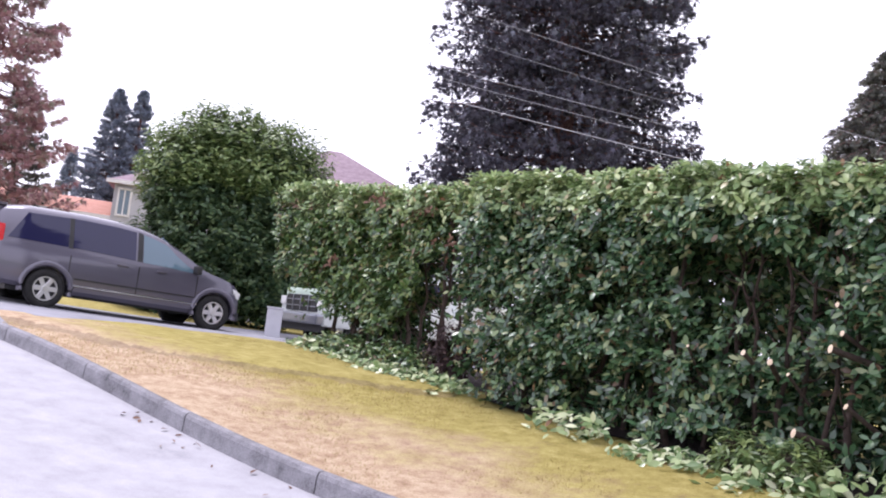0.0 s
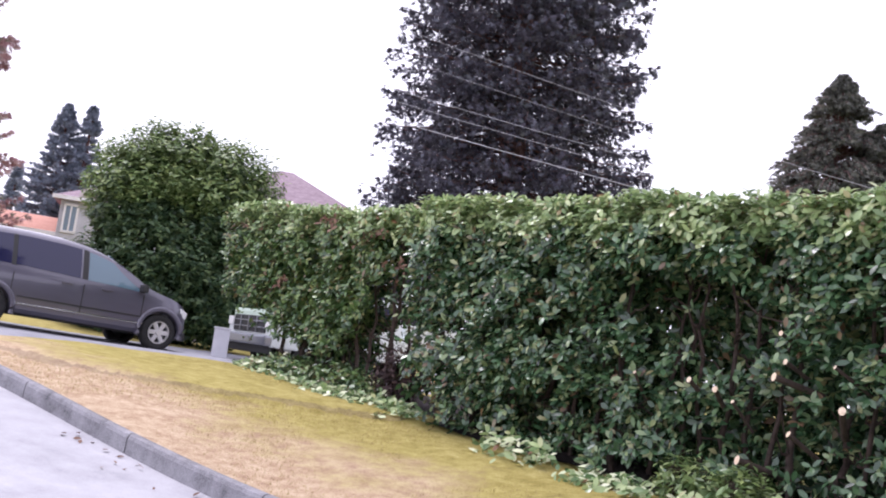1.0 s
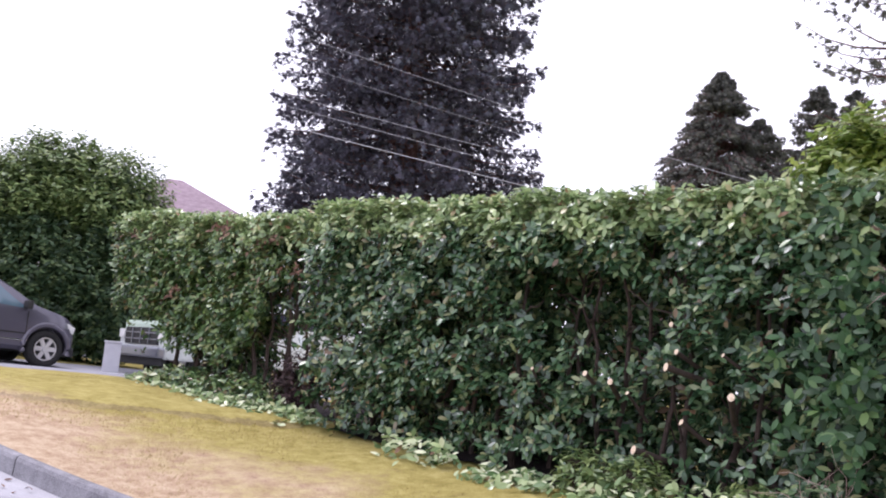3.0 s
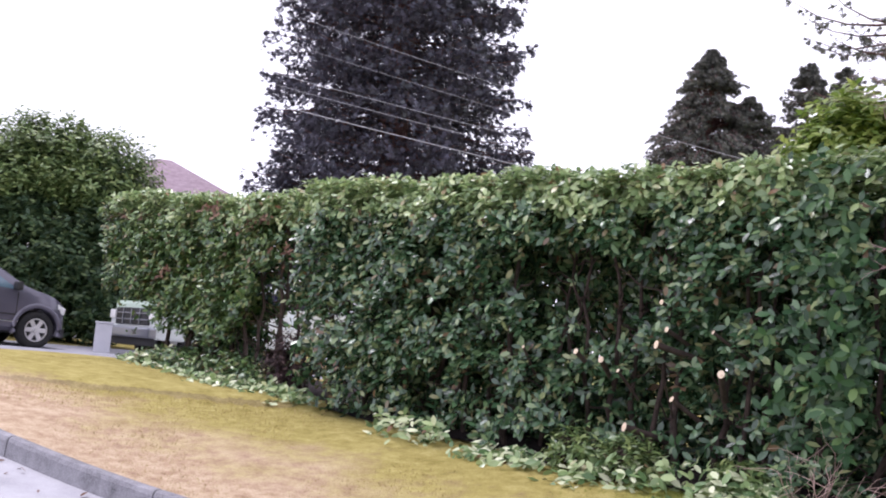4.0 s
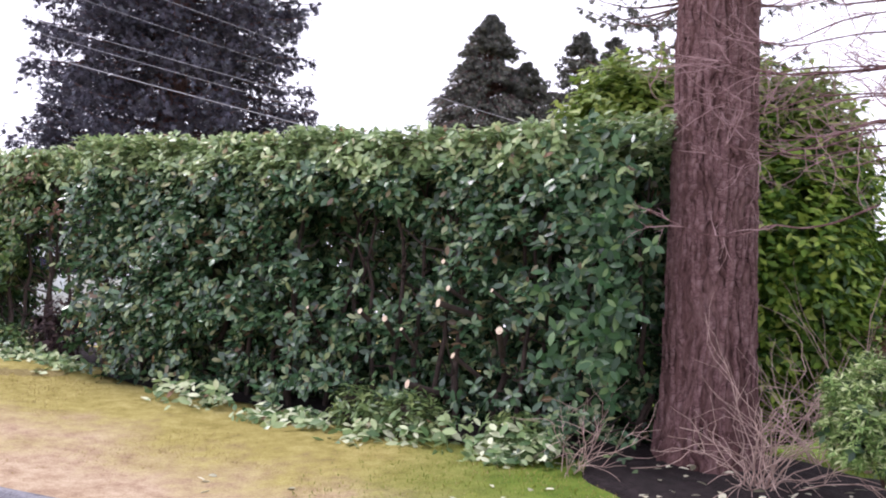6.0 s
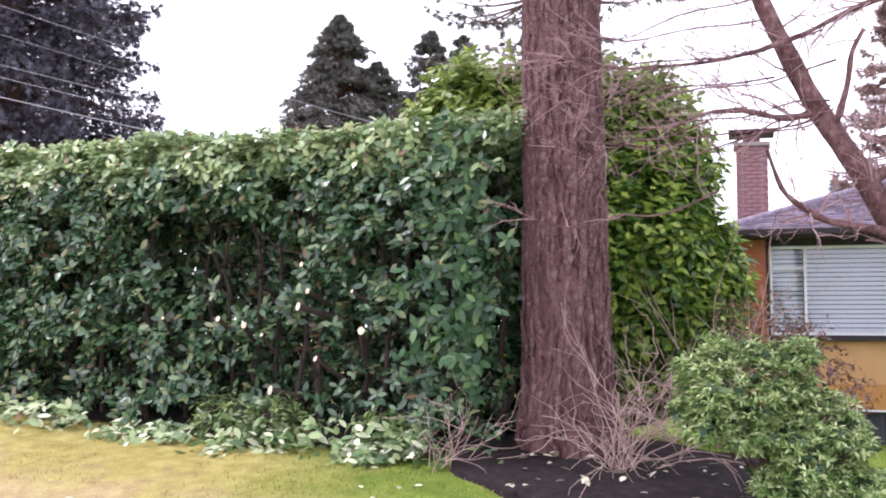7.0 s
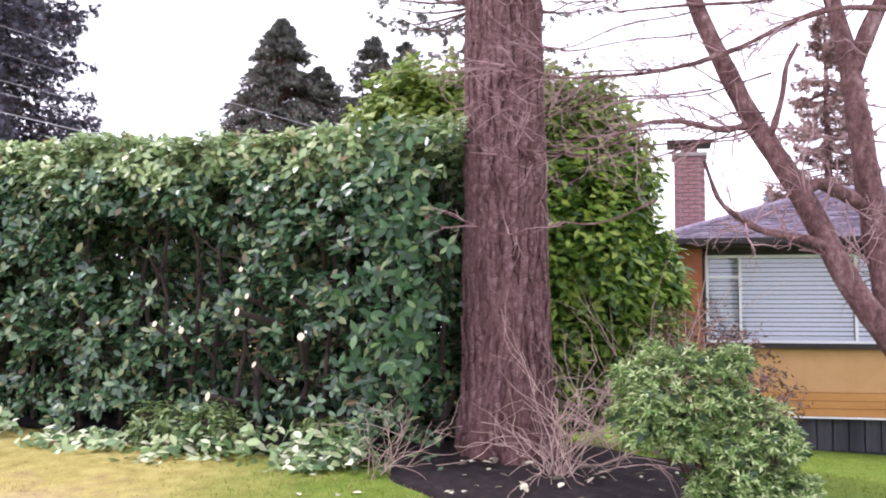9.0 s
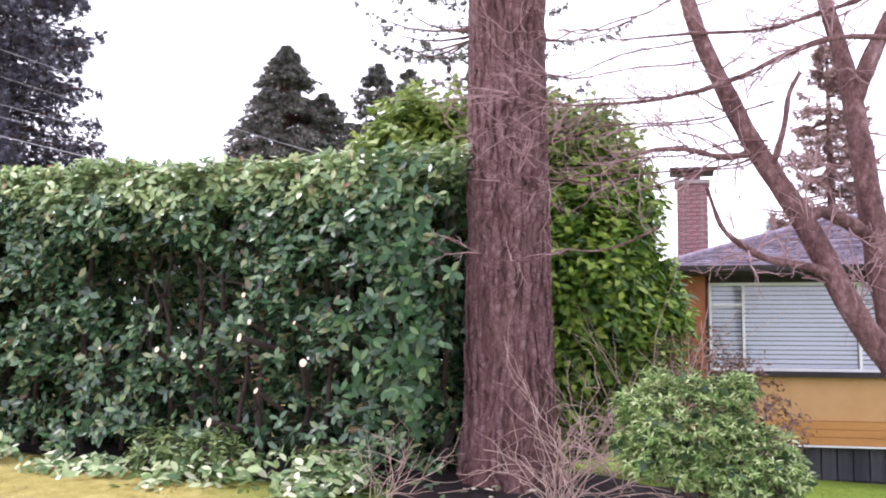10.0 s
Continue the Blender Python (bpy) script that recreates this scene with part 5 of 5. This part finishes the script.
class Loft:
    """A car body from keys along its length: roof, belt and sill heights and width."""

    def __init__(self, roof_k, belt_k, sill_k, wide_k, half):
        self.k = [np.array(v).T for v in (roof_k, belt_k, sill_k, wide_k)]
        self.half = half

    def section(self, x):
        zr, zb, zs, w = (float(np.interp(x, k[0], k[1])) for k in self.k)
        h = self.half * w
        zr = max(zr, zb + .02)
        f = min(1.0, (zr - zb) / .6)
        tuck = .20 * f
        mid = zs + (zb - zs) * .55
        return [(h * .90, zs), (h * .97, zs + .07), (h * .985, zs + .16), (h, mid), (h * .985, zb - .06), (h * .965, zb), (h * .965 - tuck * .45, zb + (zr - zb) * .45), (h * .965 - tuck, zb + (zr - zb) * .86),
                (h * .93 - tuck - .06 * f, zb + (zr - zb) * .965), (h * .55, zr + .012 * f), (0, zr + .02 * f)]

    def side(self, x, t):
        """Point on the right-hand glass: t 0 at the belt, 1 under the roof."""
        s = self.section(x)
        pts = [s[5], s[6], s[7]]
        u = t * 2
        i = min(int(u), 1)
        a, b = pts[i], pts[i + 1]
        return a[0] + (b[0] - a[0]) * (u - i), a[1] + (b[1] - a[1]) * (u - i)

    def body(self, xs):
        bm = bmesh.new()
        rings = []
        for x in xs:
            half = self.section(x)
            ring = [(-y, z) for y, z in half] + [(y, z) for y, z in half[-2::-1]]
            rings.append([bm.verts.new((x, y, z)) for y, z in ring])
        n = len(rings[0])
        for a, b in zip(rings[:-1], rings[1:]):
            for k in range(n):
                bm.faces.new((a[k], a[(k + 1) % n], b[(k + 1) % n], b[k]))
        bm.faces.new(rings[0])
        bm.faces.new(rings[-1][::-1])
        bmesh.ops.recalc_face_normals(bm, faces=bm.faces[:])
        return bm


def carve(bm, cutters):
    """The body with the wheel wells cut out."""
    me = bpy.data.meshes.new("carve")
    bm.to_mesh(me)
    bm.free()
    ob = new("carve", me)
    cb = bmesh.new()
    for x, z, r, half in cutters:
        for sd in (-1, 1):
            c = bmesh.ops.create_cone(cb, cap_ends=True, radius1=r, radius2=r, depth=.5, segments=40)["verts"]
            bmesh.ops.transform(cb, matrix=Matrix.Translation((x, sd * half, z)) @ Matrix.Rotation(math.pi / 2, 4, "X"), verts=c)
    cm = bpy.data.meshes.new("cutter")
    cb.to_mesh(cm)
    cb.free()
    co = new("cutter", cm)
    mod = ob.modifiers.new("wells", "BOOLEAN")
    mod.operation, mod.object, mod.solver = "DIFFERENCE", co, "EXACT"
    dg = bpy.context.evaluated_depsgraph_get()
    dg.update()
    res = bpy.data.meshes.new_from_object(ob.evaluated_get(dg))
    bpy.data.objects.remove(ob)
    bpy.data.objects.remove(co)
    bpy.data.meshes.remove(me)
    return res


def side_glass(L, sd, outline, off=.008):
    """A pane that follows the body's side; outline: (x, t) corners of a quad strip, bottom row then top row."""
    bm = bmesh.new()
    lo, hi = outline
    n, m = 12, 5
    g_ = []
    for i in range(n + 1):
        s = i / n
        col = []
        for j in range(m + 1):
            t = j / m
            x = (lo[0][0] + (lo[1][0] - lo[0][0]) * s) * (1 - t) + (hi[0][0] + (hi[1][0] - hi[0][0]) * s) * t
            tt = (lo[0][1] + (lo[1][1] - lo[0][1]) * s) * (1 - t) + (hi[0][1] + (hi[1][1] - hi[0][1]) * s) * t
            y, z = L.side(x, tt)
            col.append(bm.verts.new((x, sd * (y + off), z)))
        g_.append(col)
    for i in range(n):
        for j in range(m):
            bm.faces.new((g_[i][j], g_[i + 1][j], g_[i + 1][j + 1], g_[i][j + 1]))
    return bm


def arch(x, z, r, y, wide=.06, t0=0.0, t1=math.pi):
    th = np.linspace(t0, t1, 26)
    pts = np.stack([x + np.cos(th) * r, np.full(26, y), z + np.sin(th) * r], -1)
    return tube(pts, wide * .42, 8)


# the minivan
vr, vf = np.array([-14.96, 11.27]), np.array([-13.84, 14.14])
head = math.degrees(math.atan2(vf[1] - vr[1], vf[0] - vr[0]))
hx = np.array([math.cos(radians(head)), math.sin(radians(head))])
left = np.array([-hx[1], hx[0]])
mid = (vr + vf) / 2 + left * .83
zr_, zf_ = lawn_z(*vr) + .02, lawn_z(*vf) + .02
van = thing("minivan", (mid[0], mid[1], (zr_ + zf_) / 2), 0, "dark bronze-grey minivan parked on the driveway", "car")
van.matrix_basis = Matrix.Translation((mid[0], mid[1], (zr_ + zf_) / 2 - .01)) @ Matrix.Rotation(radians(head), 4, "Z") @ Matrix.Rotation(-math.atan2(zf_ - zr_, 3.08), 4, "Y")
VL = Loft([(-2.50, 1.28), (-2.46, 1.52), (-2.36, 1.63), (-2.0, 1.69), (-1, 1.715), (-.4, 1.705), (0, 1.67), (.25, 1.62), (.5, 1.545), (.85, 1.365), (1.08, 1.215), (1.26, 1.10), (1.45, 1.04), (1.65, 1.0), (1.9, .92), (2.03, .84), (2.12, .75), (2.18, .66), (2.22, .56)],
          [(-2.50, 1.05), (-1, 1.06), (.4, 1.02), (1.3, .99), (1.65, .94), (1.9, .86), (2.03, .78), (2.12, .69), (2.22, .48)],
          [(-2.50, .46), (-2.35, .34), (-1.6, .29), (1.6, .27), (2.02, .27), (2.17, .31), (2.22, .36)],
          [(-2.50, .90), (-2.4, .96), (-2.0, 1.0), (1.6, 1.0), (1.81, .975), (1.96, .90), (2.08, .80), (2.18, .64), (2.22, .55)], .985)
xs_ = np.r_[np.linspace(-2.5, -2.2, 7), np.linspace(-2.1, 1.9, 40), np.linspace(1.93, 2.22, 14)]
body = carve(VL.body(xs_), [(-1.55, .34, .40, .95), (1.53, .34, .40, .95)])
body.materials.append(PAINT)
body.polygons.foreach_set("use_smooth", [True] * len(body.polygons))
body.set_sharp_from_angle(angle=.6)
vb = part("body", body, PAINT, van, "dark bronze-grey metallic paint")
part("underbody", slab((4.3, 1.5, .16), (0, 0, .32)), PLASTIC, van)
for sd in (-1, 1):
    part("rear_window", side_glass(VL, sd, [[(-2.28, .10), (-1.28, .06)], [(-1.98, .94), (-1.28, .97)]]), TINT, van, "dark tinted glass", True)
    part("sliding_door_window", side_glass(VL, sd, [[(-1.20, .06), (-.08, .04)], [(-1.20, .97), (-.08, .97)]]), TINT, van, "dark tinted glass", True)
    part("front_window", side_glass(VL, sd, [[(.06, .03), (1.20, .04)], [(.06, .96), (.52, .93)]]), TINT2, van, "side glass, pale blue for reflection put into its colour", True)
    for x in (-1.24, -.01):
        part("pillar_trim", side_glass(VL, sd, [[(x - .035, .03), (x + .06, .03)], [(x - .035, .98), (x + .06, .98)]], .004), PLASTIC, van)
    part("sill_trim", slab((2.3, .03, .022), (.02, sd * .98, .45), .008), CHROME, van, "bright sill strip")
    part("side_moulding", slab((2.2, .02, .022), (.0, sd * .984, .57), .006), PLASTIC, van)
    for x in (-.30, .42):
        part("door_handle", slab((.2, .035, .035), (x, sd * .985, .93), .012), PAINT, van)
    for x in (-1.22, -.0, 1.12):
        part("door_seam", slab((.012, .012, .52), (x, sd * .982, .70)), PLASTIC, van)
    mir = part("mirror", slab((.11, .2, .15), (1.06, sd * 1.07, 1.07), .04), PLASTIC, van, "black door mirror")
    part("mirror_foot", slab((.08, .1, .05), (1.08, sd * .96, 1.03), .01), PLASTIC, mir)
    for x in (-1.55, 1.53):
        part("wheel_arch", mesh("wheel_arch", *arch(x, .34, .425, sd * .955, .125, -.2, math.pi + .2), PAINT, True), None, van)
        wheel(van, (x, sd * .86, .335), .335, .215, sd, ALLOY)
    part("tail_light", slab((.16, .10, .38), (-2.42, sd * .875, 1.12), .03), REDLENS, van, "red tail light")
    part("headlight", slab((.26, .12, .14), (1.97, sd * .80, .745), .04, Matrix.Rotation(sd * -.5, 4, "Z") @ Matrix.Rotation(.28, 4, "Y")), CLEARLENS, van, "clear headlight")
part("bumper", slab((.16, 1.1, .22), (2.14, 0, .42), .06), PAINT, van)
part("bumper", slab((.16, 1.75, .26), (-2.48, 0, .50), .06), PAINT, van)
part("grille", slab((.05, .7, .14), (2.20, 0, .60), .02), PLASTIC, van)
part("windscreen", slab((.02, 1.04, .84), (.875, 0, 1.348), .0, Matrix.Rotation(radians(-58), 4, "Y")), TINT2, van)
part("spoiler", slab((.22, 1.3, .04), (-2.42, 0, 1.655), .015), PAINT, van)

# the white pickup behind the hedge
nose, tailp = np.array([-13.03, 15.83]), np.array([-11.05, 20.43])
hx = (nose - tailp) / np.linalg.norm(nose - tailp)
head = math.degrees(math.atan2(hx[1], hx[0]))
c = nose - hx * 2.5
pick = thing("pickup_truck", (c[0], c[1], lawn_z(*nose) - .12), head, "old white pickup truck parked behind the hedge", "truck")
part("lower_body", slab((5.0, 1.86, .48), (0, 0, .72), .05), PICKWHITE, pick)
part("hood", slab((1.45, 1.78, .26), (1.72, 0, 1.07), .06), PALEGREEN, pick, "pale mint hood")
cb = bmesh.new()
for x0, x1, w0, w1, z0, z1 in ((-.55, 1.05, .90, .72, .95, 1.75),):
    q = [cb.verts.new(p) for p in ((x0, -w0, z0), (x1, -w0, z0), (x1, w0, z0), (x0, w0, z0), (x0 + .08, -w1, z1), (x1 - .42, -w1, z1), (x1 - .42, w1, z1), (x0 + .08, w1, z1))]
    for f in ((0, 1, 5, 4), (1, 2, 6, 5), (2, 3, 7, 6), (3, 0, 4, 7), (4, 5, 6, 7), (3, 2, 1, 0)):
        cb.faces.new([q[k] for k in f])
bmesh.ops.bevel(cb, geom=cb.edges[:], offset=.04, segments=2, affect="EDGES")
part("cab", cb, PICKWHITE, pick)
for sd in (-1, 1):
    part("cab_window", slab((.75, .02, .45), (.12, sd * .832, 1.38), .02, Matrix.Rotation(sd * .22, 4, "X")), TINT, pick)
    part("bed_side", slab((1.9, .08, .4), (-1.55, sd * .88, 1.12), .03), PICKWHITE, pick)
    for x in (-1.55, 1.6):
        wheel(pick, (x, sd * .82, .36), .36, .22, sd, CHROME)
    part("headlight", slab((.06, .22, .17), (2.52, sd * .78, .93), .02), CLEARLENS, pick)
part("windscreen", slab((.02, 1.4, .68), (.87, 0, 1.38), 0, Matrix.Rotation(radians(-30), 4, "Y")), TINT, pick)
part("tailgate", slab((.08, 1.8, .4), (-2.46, 0, 1.12), .03), PICKWHITE, pick)
part("grille", slab((.05, 1.3, .32), (2.515, 0, .90), .02), PLASTIC, pick, "dark grille")
for k in range(2):
    part("grille_bar", slab((.03, 1.3, .02), (2.545, 0, .84 + .12 * k), .006), DULLCHROME, pick)
for k in range(3):
    part("grille_post", slab((.03, .03, .30), (2.548, -.33 + .33 * k, .90), .006), DULLCHROME, pick)
part("bumper", slab((.16, 1.86, .2), (2.58, 0, .60), .04), DULLCHROME, pick, "chrome bumper")
part("valance", slab((.1, 1.7, .2), (2.46, 0, .45), .03), PLASTIC, pick)

# white gatepost beside the drive
gp = thing("white_gatepost", (-13.23, 15.27, lawn_z(-13.23, 15.27)), 40, "white painted panel standing beside the driveway", "panel")
part("panel", slab((.30, .1, .58), (0, 0, .29), .015), PANELWHITE, gp)
part("cap", slab((.33, .13, .035), (0, 0, .60), .01), PANELWHITE, gp)

# ---- the ochre house ----
hz = .10
HOUSE = pose(3.89, 16.55, 0, 0, 0, -13)
house = thing("ochre_house", (3.89, 16.55, 0), -13, "low ochre house with hipped shingle roof and wide blind-covered window", "house")
HW, HD, EAVE = 11.0, 8.0, 3.20
part("wall", slab((HW, .2, .70), (HW / 2, .1, 1.31), .01), STUCCO, house, "smooth ochre stucco")
part("wall", slab((HW - .48, .2, .1), (HW / 2 + .24, .1, 3.17)), DARKTRIM, house)
part("wall", slab((.2, HD, 3.3), (.1, HD / 2 + .22, 1.6)), STUCCO, house)
part("wall", slab((.2, HD, 3.3), (HW - .1, HD / 2 + .22, 1.6)), STUCCO, house)
part("wall", slab((HW - .42, .2, 3.3), (HW / 2, HD, 1.6)), STUCCO, house)
part("wall", slab((HW - 5.0, .2, 1.47), (HW / 2 + 2.5, .1, 2.40), .01), STUCCO, house)
part("corner_pier", slab((.42, .26, 2.66), (.21, .09, 1.90), .01), PIER, house, "russet corner pier")
part("jamb", slab((.055, .2, 1.45), (.449, .1, 2.43)), DARKTRIM, house)
part("sill_band", slab((5.6, .30, .07), (3.25, .04, 1.665), .006), DARKTRIM, house, "dark timber band below the window")
for k, (z0, z1) in enumerate(((.59, .71), (.71, .83), (.83, .955))):
    part("siding_board", slab((HW, .05, z1 - z0 - .006), (HW / 2, -.012 + .004 * k, (z0 + z1) / 2), .008, Matrix.Rotation(.07, 4, "X")), SIDING, house)
part("wall", slab((HW - .01, .16, .40), (HW / 2, .13, .77)), SIDING, house)
part("drip_trim", slab((HW, .07, .028), (HW / 2, -.03, .572), .005), WHITE, house, "pale trim strip")
part("footing", slab((HW - .1, .12, .6), (HW / 2, .14, .27)), GREYBOARD, house)
for k in range(46):
    part("skirting_board", slab((.21, .03, .50), (.12 + .235 * k, .05, .31), .004), GREYBOARD, house)
# window with blinds
win = part("window", slab((4.05, .07, .05), (2.49, .05, 1.742), .006), WHITE, house, "wide white-framed window")
for x, w_ in ((.495, .05), (1.01, .045), (2.75, .045), (4.49, .05)):
    part("mullion", slab((w_, .07, 1.36), (x, .05, 2.44), .005), WHITE, win)
part("head", slab((4.05, .07, .05), (2.49, .05, 3.10), .005), WHITE, win)
part("transom", slab((.46, .06, .04), (.755, .05, 2.77), .005), WHITE, win)
for x0, x1 in ((.53, .98), (1.04, 2.72), (2.78, 4.46)):
    me = bpy.data.meshes.new("blind_slat")
    b = slab((x1 - x0, .004, .056), (0, 0, 0), 0, Matrix.Rotation(.35, 4, "X"))
    b.to_mesh(me)
    b.free()
    me.materials.append(BLIND)
    for q in range(18):
        ob = new("blind_slat", me)
        ob.parent = win
        ob.location = ((x0 + x1) / 2, .15, 1.80 + .0725 * q)
    g_ = part("pane", slab((x1 - x0 + .03, .008, 1.32), ((x0 + x1) / 2, .055, 2.42)), GLASS, win)
    g_.visible_shadow = False
# near-black room back: its colour stands in for the shade behind the slats
part("room_shade_back", slab((HW - .5, .1, 2.9), (HW / 2, 3.0, 1.7)), DARKTRIM, house)
part("soffit", slab((HW + 1.0, .66, .05), (HW / 2, -.22, 3.245)), DARKTRIM, house)
part("gutter", slab((HW + 1.1, .1, .10), (HW / 2, -.58, 3.29), .02), DARKTRIM, house, "dark gutter")
# hipped roof
rb = bmesh.new()
e0, e1 = [(-.35, -.55, 3.32), (HW + .35, -.55, 3.32), (HW + .35, HD + .5, 3.32), (-.35, HD + .5, 3.32)], [(3.0, 3.95, 4.72), (HW - 3.0, 3.95, 4.72)]
vs = [rb.verts.new(p) for p in e0 + e1]
for f in ((0, 1, 5, 4), (1, 2, 5), (2, 3, 4, 5), (3, 0, 4), (3, 2, 1, 0)):
    rb.faces.new([vs[k] for k in f])
roof = part("roof", rb, SHINGLE, house, "purple-grey shingle roof")


def courses(a, b, c, d, rows, tab, rng):
    """Overlapping shingle tabs on the slope a-b (eave) to d-c (ridge)."""
    a, b, c, d = (np.array(p, float) for p in (a, b, c, d))
    h = Heap()
    nrm = unit(np.cross(b - a, d - a))
    for r in range(rows):
        s0, s1 = r / rows, (r + 1.25) / rows
        l0, r0 = a + (d - a) * s0, b + (c - b) * s0
        l1, r1 = a + (d - a) * min(s1, 1), b + (c - b) * min(s1, 1)
        n = max(1, int(np.linalg.norm(r0 - l0) / tab))
        for k in range(n):
            u0, u1 = (k + .02) / n, (k + .98) / n
            lift = nrm * (.034 + rng.uniform(-.01, .012))
            drop = (a - d) / np.linalg.norm(a - d) * rng.uniform(-.012, .012)
            q = [l0 + (r0 - l0) * u0 + lift + drop, l0 + (r0 - l0) * u1 + lift + drop, l1 + (r1 - l1) * u1 + nrm * .006, l1 + (r1 - l1) * u0 + nrm * .006]
            lo = [q[0] - nrm * .02, q[1] - nrm * .02]
            h.add(q + lo, [(0, 1, 2, 3), (4, 5, 1, 0)])
    return h


rng = np.random.default_rng(71)
part("shingles", courses(e0[0], e0[1], e1[1], e1[0], 26, .32, rng).mesh("shingles", SHINGLE), None, roof, kind="stuff")
part("shingles", courses(e0[3], e0[0], e1[0], e1[0], 26, .32, rng).mesh("shingles", SHINGLE), None, roof, kind="stuff")
for p, q in ((e0[0], e1[0]), (e1[0], e1[1])):
    part("ridge_cap", mesh("ridge_cap", *tube([np.array(p) + [0, 0, .02], (np.array(p) + np.array(q)) / 2 + [0, 0, .03], np.array(q) + [0, 0, .02]], .06, 8), SHINGLE), None, roof)
# brick chimney at the near corner
chim = part("chimney", slab((.50, .50, 2.6), (.27, 1.75, 3.72)), MORTAR, house, "red brick chimney with a metal cap")
bme = bpy.data.meshes.new("brick")
b = slab((.200, .09, .058), (0, 0, 0), .006)
b.to_mesh(bme)
b.free()
bme.materials.append(BRICK)
rows_ = 36
for r in range(rows_):
    z = 2.46 + .072 * r
    for side in range(4):
        for k in range(3):
            off = (k - 1) * .208 + (.052 if r % 2 else -.052)
            if abs(off) > .24:
                continue
            ob = new("brick", bme)
            ob.parent = chim
            ob.matrix_basis = Matrix.Translation((.27, 1.75, z)) @ Matrix.Rotation(side * math.pi / 2, 4, "Z") @ Matrix.Translation((off, -.222, 0))
part("crown", slab((.62, .62, .07), (.27, 1.75, 5.06), .015), MORTAR, chim, "cement chimney crown")
part("flue", mesh("flue", *tube([(.27, 1.75, 5.05), (.27, 1.75, 5.15), (.27, 1.75, 5.26)], .15, 12), BRICK, True), None, chim)
part("cap", slab((.78, .72, .05), (.27, 1.75, 5.29), .015), DARKTRIM, chim, "dark flat metal cap")


# ---- houses further off ----
def far_house(name, label, at_, turn, w, d, eave, ridge, wall_m, roof_m, windows, over=.5, hip=2.0):
    t = thing(name, at_, turn, label, "house")
    part("wall", slab((w, d, eave), (0, d / 2, eave / 2)), wall_m, t)
    bm = bmesh.new()
    q = [(-w / 2 - over, -over, eave), (w / 2 + over, -over, eave), (w / 2 + over, d + over, eave), (-w / 2 - over, d + over, eave), (-w / 2 + hip, d / 2, ridge), (w / 2 - hip, d / 2, ridge)]
    lo = [(x, y, z - .12) for x, y, z in q[:4]]
    v = [bm.verts.new(p) for p in q + lo]
    for f in ((0, 1, 5, 4), (1, 2, 5), (2, 3, 4, 5), (3, 0, 4), (9, 8, 7, 6), (0, 6, 7, 1), (1, 7, 8, 2), (2, 8, 9, 3), (3, 9, 6, 0)):
        bm.faces.new([v[k] for k in f])
    part("roof", bm, roof_m, t)
    part("fascia", slab((w + 2 * over + .04, .05, .16), (0, -over - .03, eave - .05)), WHITE, t)
    for x, z, ww, hh in windows:
        wi = part("window", slab((ww, .05, hh), (x, -.02, z)), TINT2, t)
        for s_ in (-1, 1):
            part("frame", slab((.09, .09, hh + .1), (x + s_ * ww / 2, -.04, z), .01), WHITE, wi)
            part("frame", slab((ww + .1, .09, .09), (x, -.04, z + s_ * hh / 2), .01), WHITE, wi)
        part("mullion", slab((.06, .08, hh), (x, -.045, z)), WHITE, wi)
    return t


far_house("mauve_roofed_house", "house with a mauve hipped roof behind the hedge", (-17.8, 22.25, 1.2), 40, 6, 7, 3.6, 5.72, WALL_GREY, ROOF_MAUVE, [(-1.4, 1.6, 1.4, 1.1), (1.4, 1.6, 1.4, 1.1)], .5, 2.8)
far_house("grey_house", "pale grey two-storey house with white-framed windows", (-31.2, 30.8, 1.6), 44, 7.5, 7, 4.7, 6.4, WALL_GREY, ROOF_MAUVE, [(-3.3, 3.85, .5, 1.1), (0, 3.9, 1.2, 1.0), (-2.2, 1.3, 1.2, 1.1)], .3, 3.0)
far_house("red_roofed_house", "low house with a terracotta roof across the street", (-35.2, 27.6, 1.7), 52, 8.5, 6, 3.1, 4.0, WALL_GREY, ROOF_RED, [(-2, 1.2, 1.2, .9), (1.5, 1.2, 1.4, .9)], .5, .6)


# ---- overhead cables ----
def polar(az, el, d):
    a, e = radians(az), math.tan(radians(el))
    return np.array([-math.sin(a) * d, math.cos(a) * d, EYE + d * e])


for az0, el0, az1, el1, r in ((32.14, 13.03, 20.02, 11.28, .008), (30.14, 13.79, 20.44, 12.29, .0042), (32.03, 14.66, 20.19, 12.86, .0045), (30.46, 17.59, 20.79, 15.49, .0036), (31.0, 16.2, 21.0, 14.25, .003)):
    p, q = polar(az0, el0, 19.5), polar(az1, el1, 17.0)
    a_, b_ = p + (p - q) * 2.2, q + (q - p) * .55
    s = np.linspace(0, 1, 40)[:, None]
    pts = a_ * (1 - s) + b_ * s
    u0 = 2.2 / 3.75
    sag = .35 * ((s - .72) ** 2 - (u0 - .72) ** 2)
    pts[:, 2:] += sag
    tagged(new("overhead_cable", mesh("overhead_cable", *tube(pts, r, 6), CABLE, True)), "thin pale overhead cable above the hedge", "cable", "overhead cables")
p, q = polar(13.0, 13.62, 24), polar(7.0, 12.12, 23)
tagged(new("overhead_cable", mesh("overhead_cable", *tube([p + (p - q) * .2, p, (p + q) / 2 - [0, 0, .02], q, q + (q - p)], .008, 6), CABLE, True)), "thin pale overhead cable before the conifer", "cable", "overhead cables")
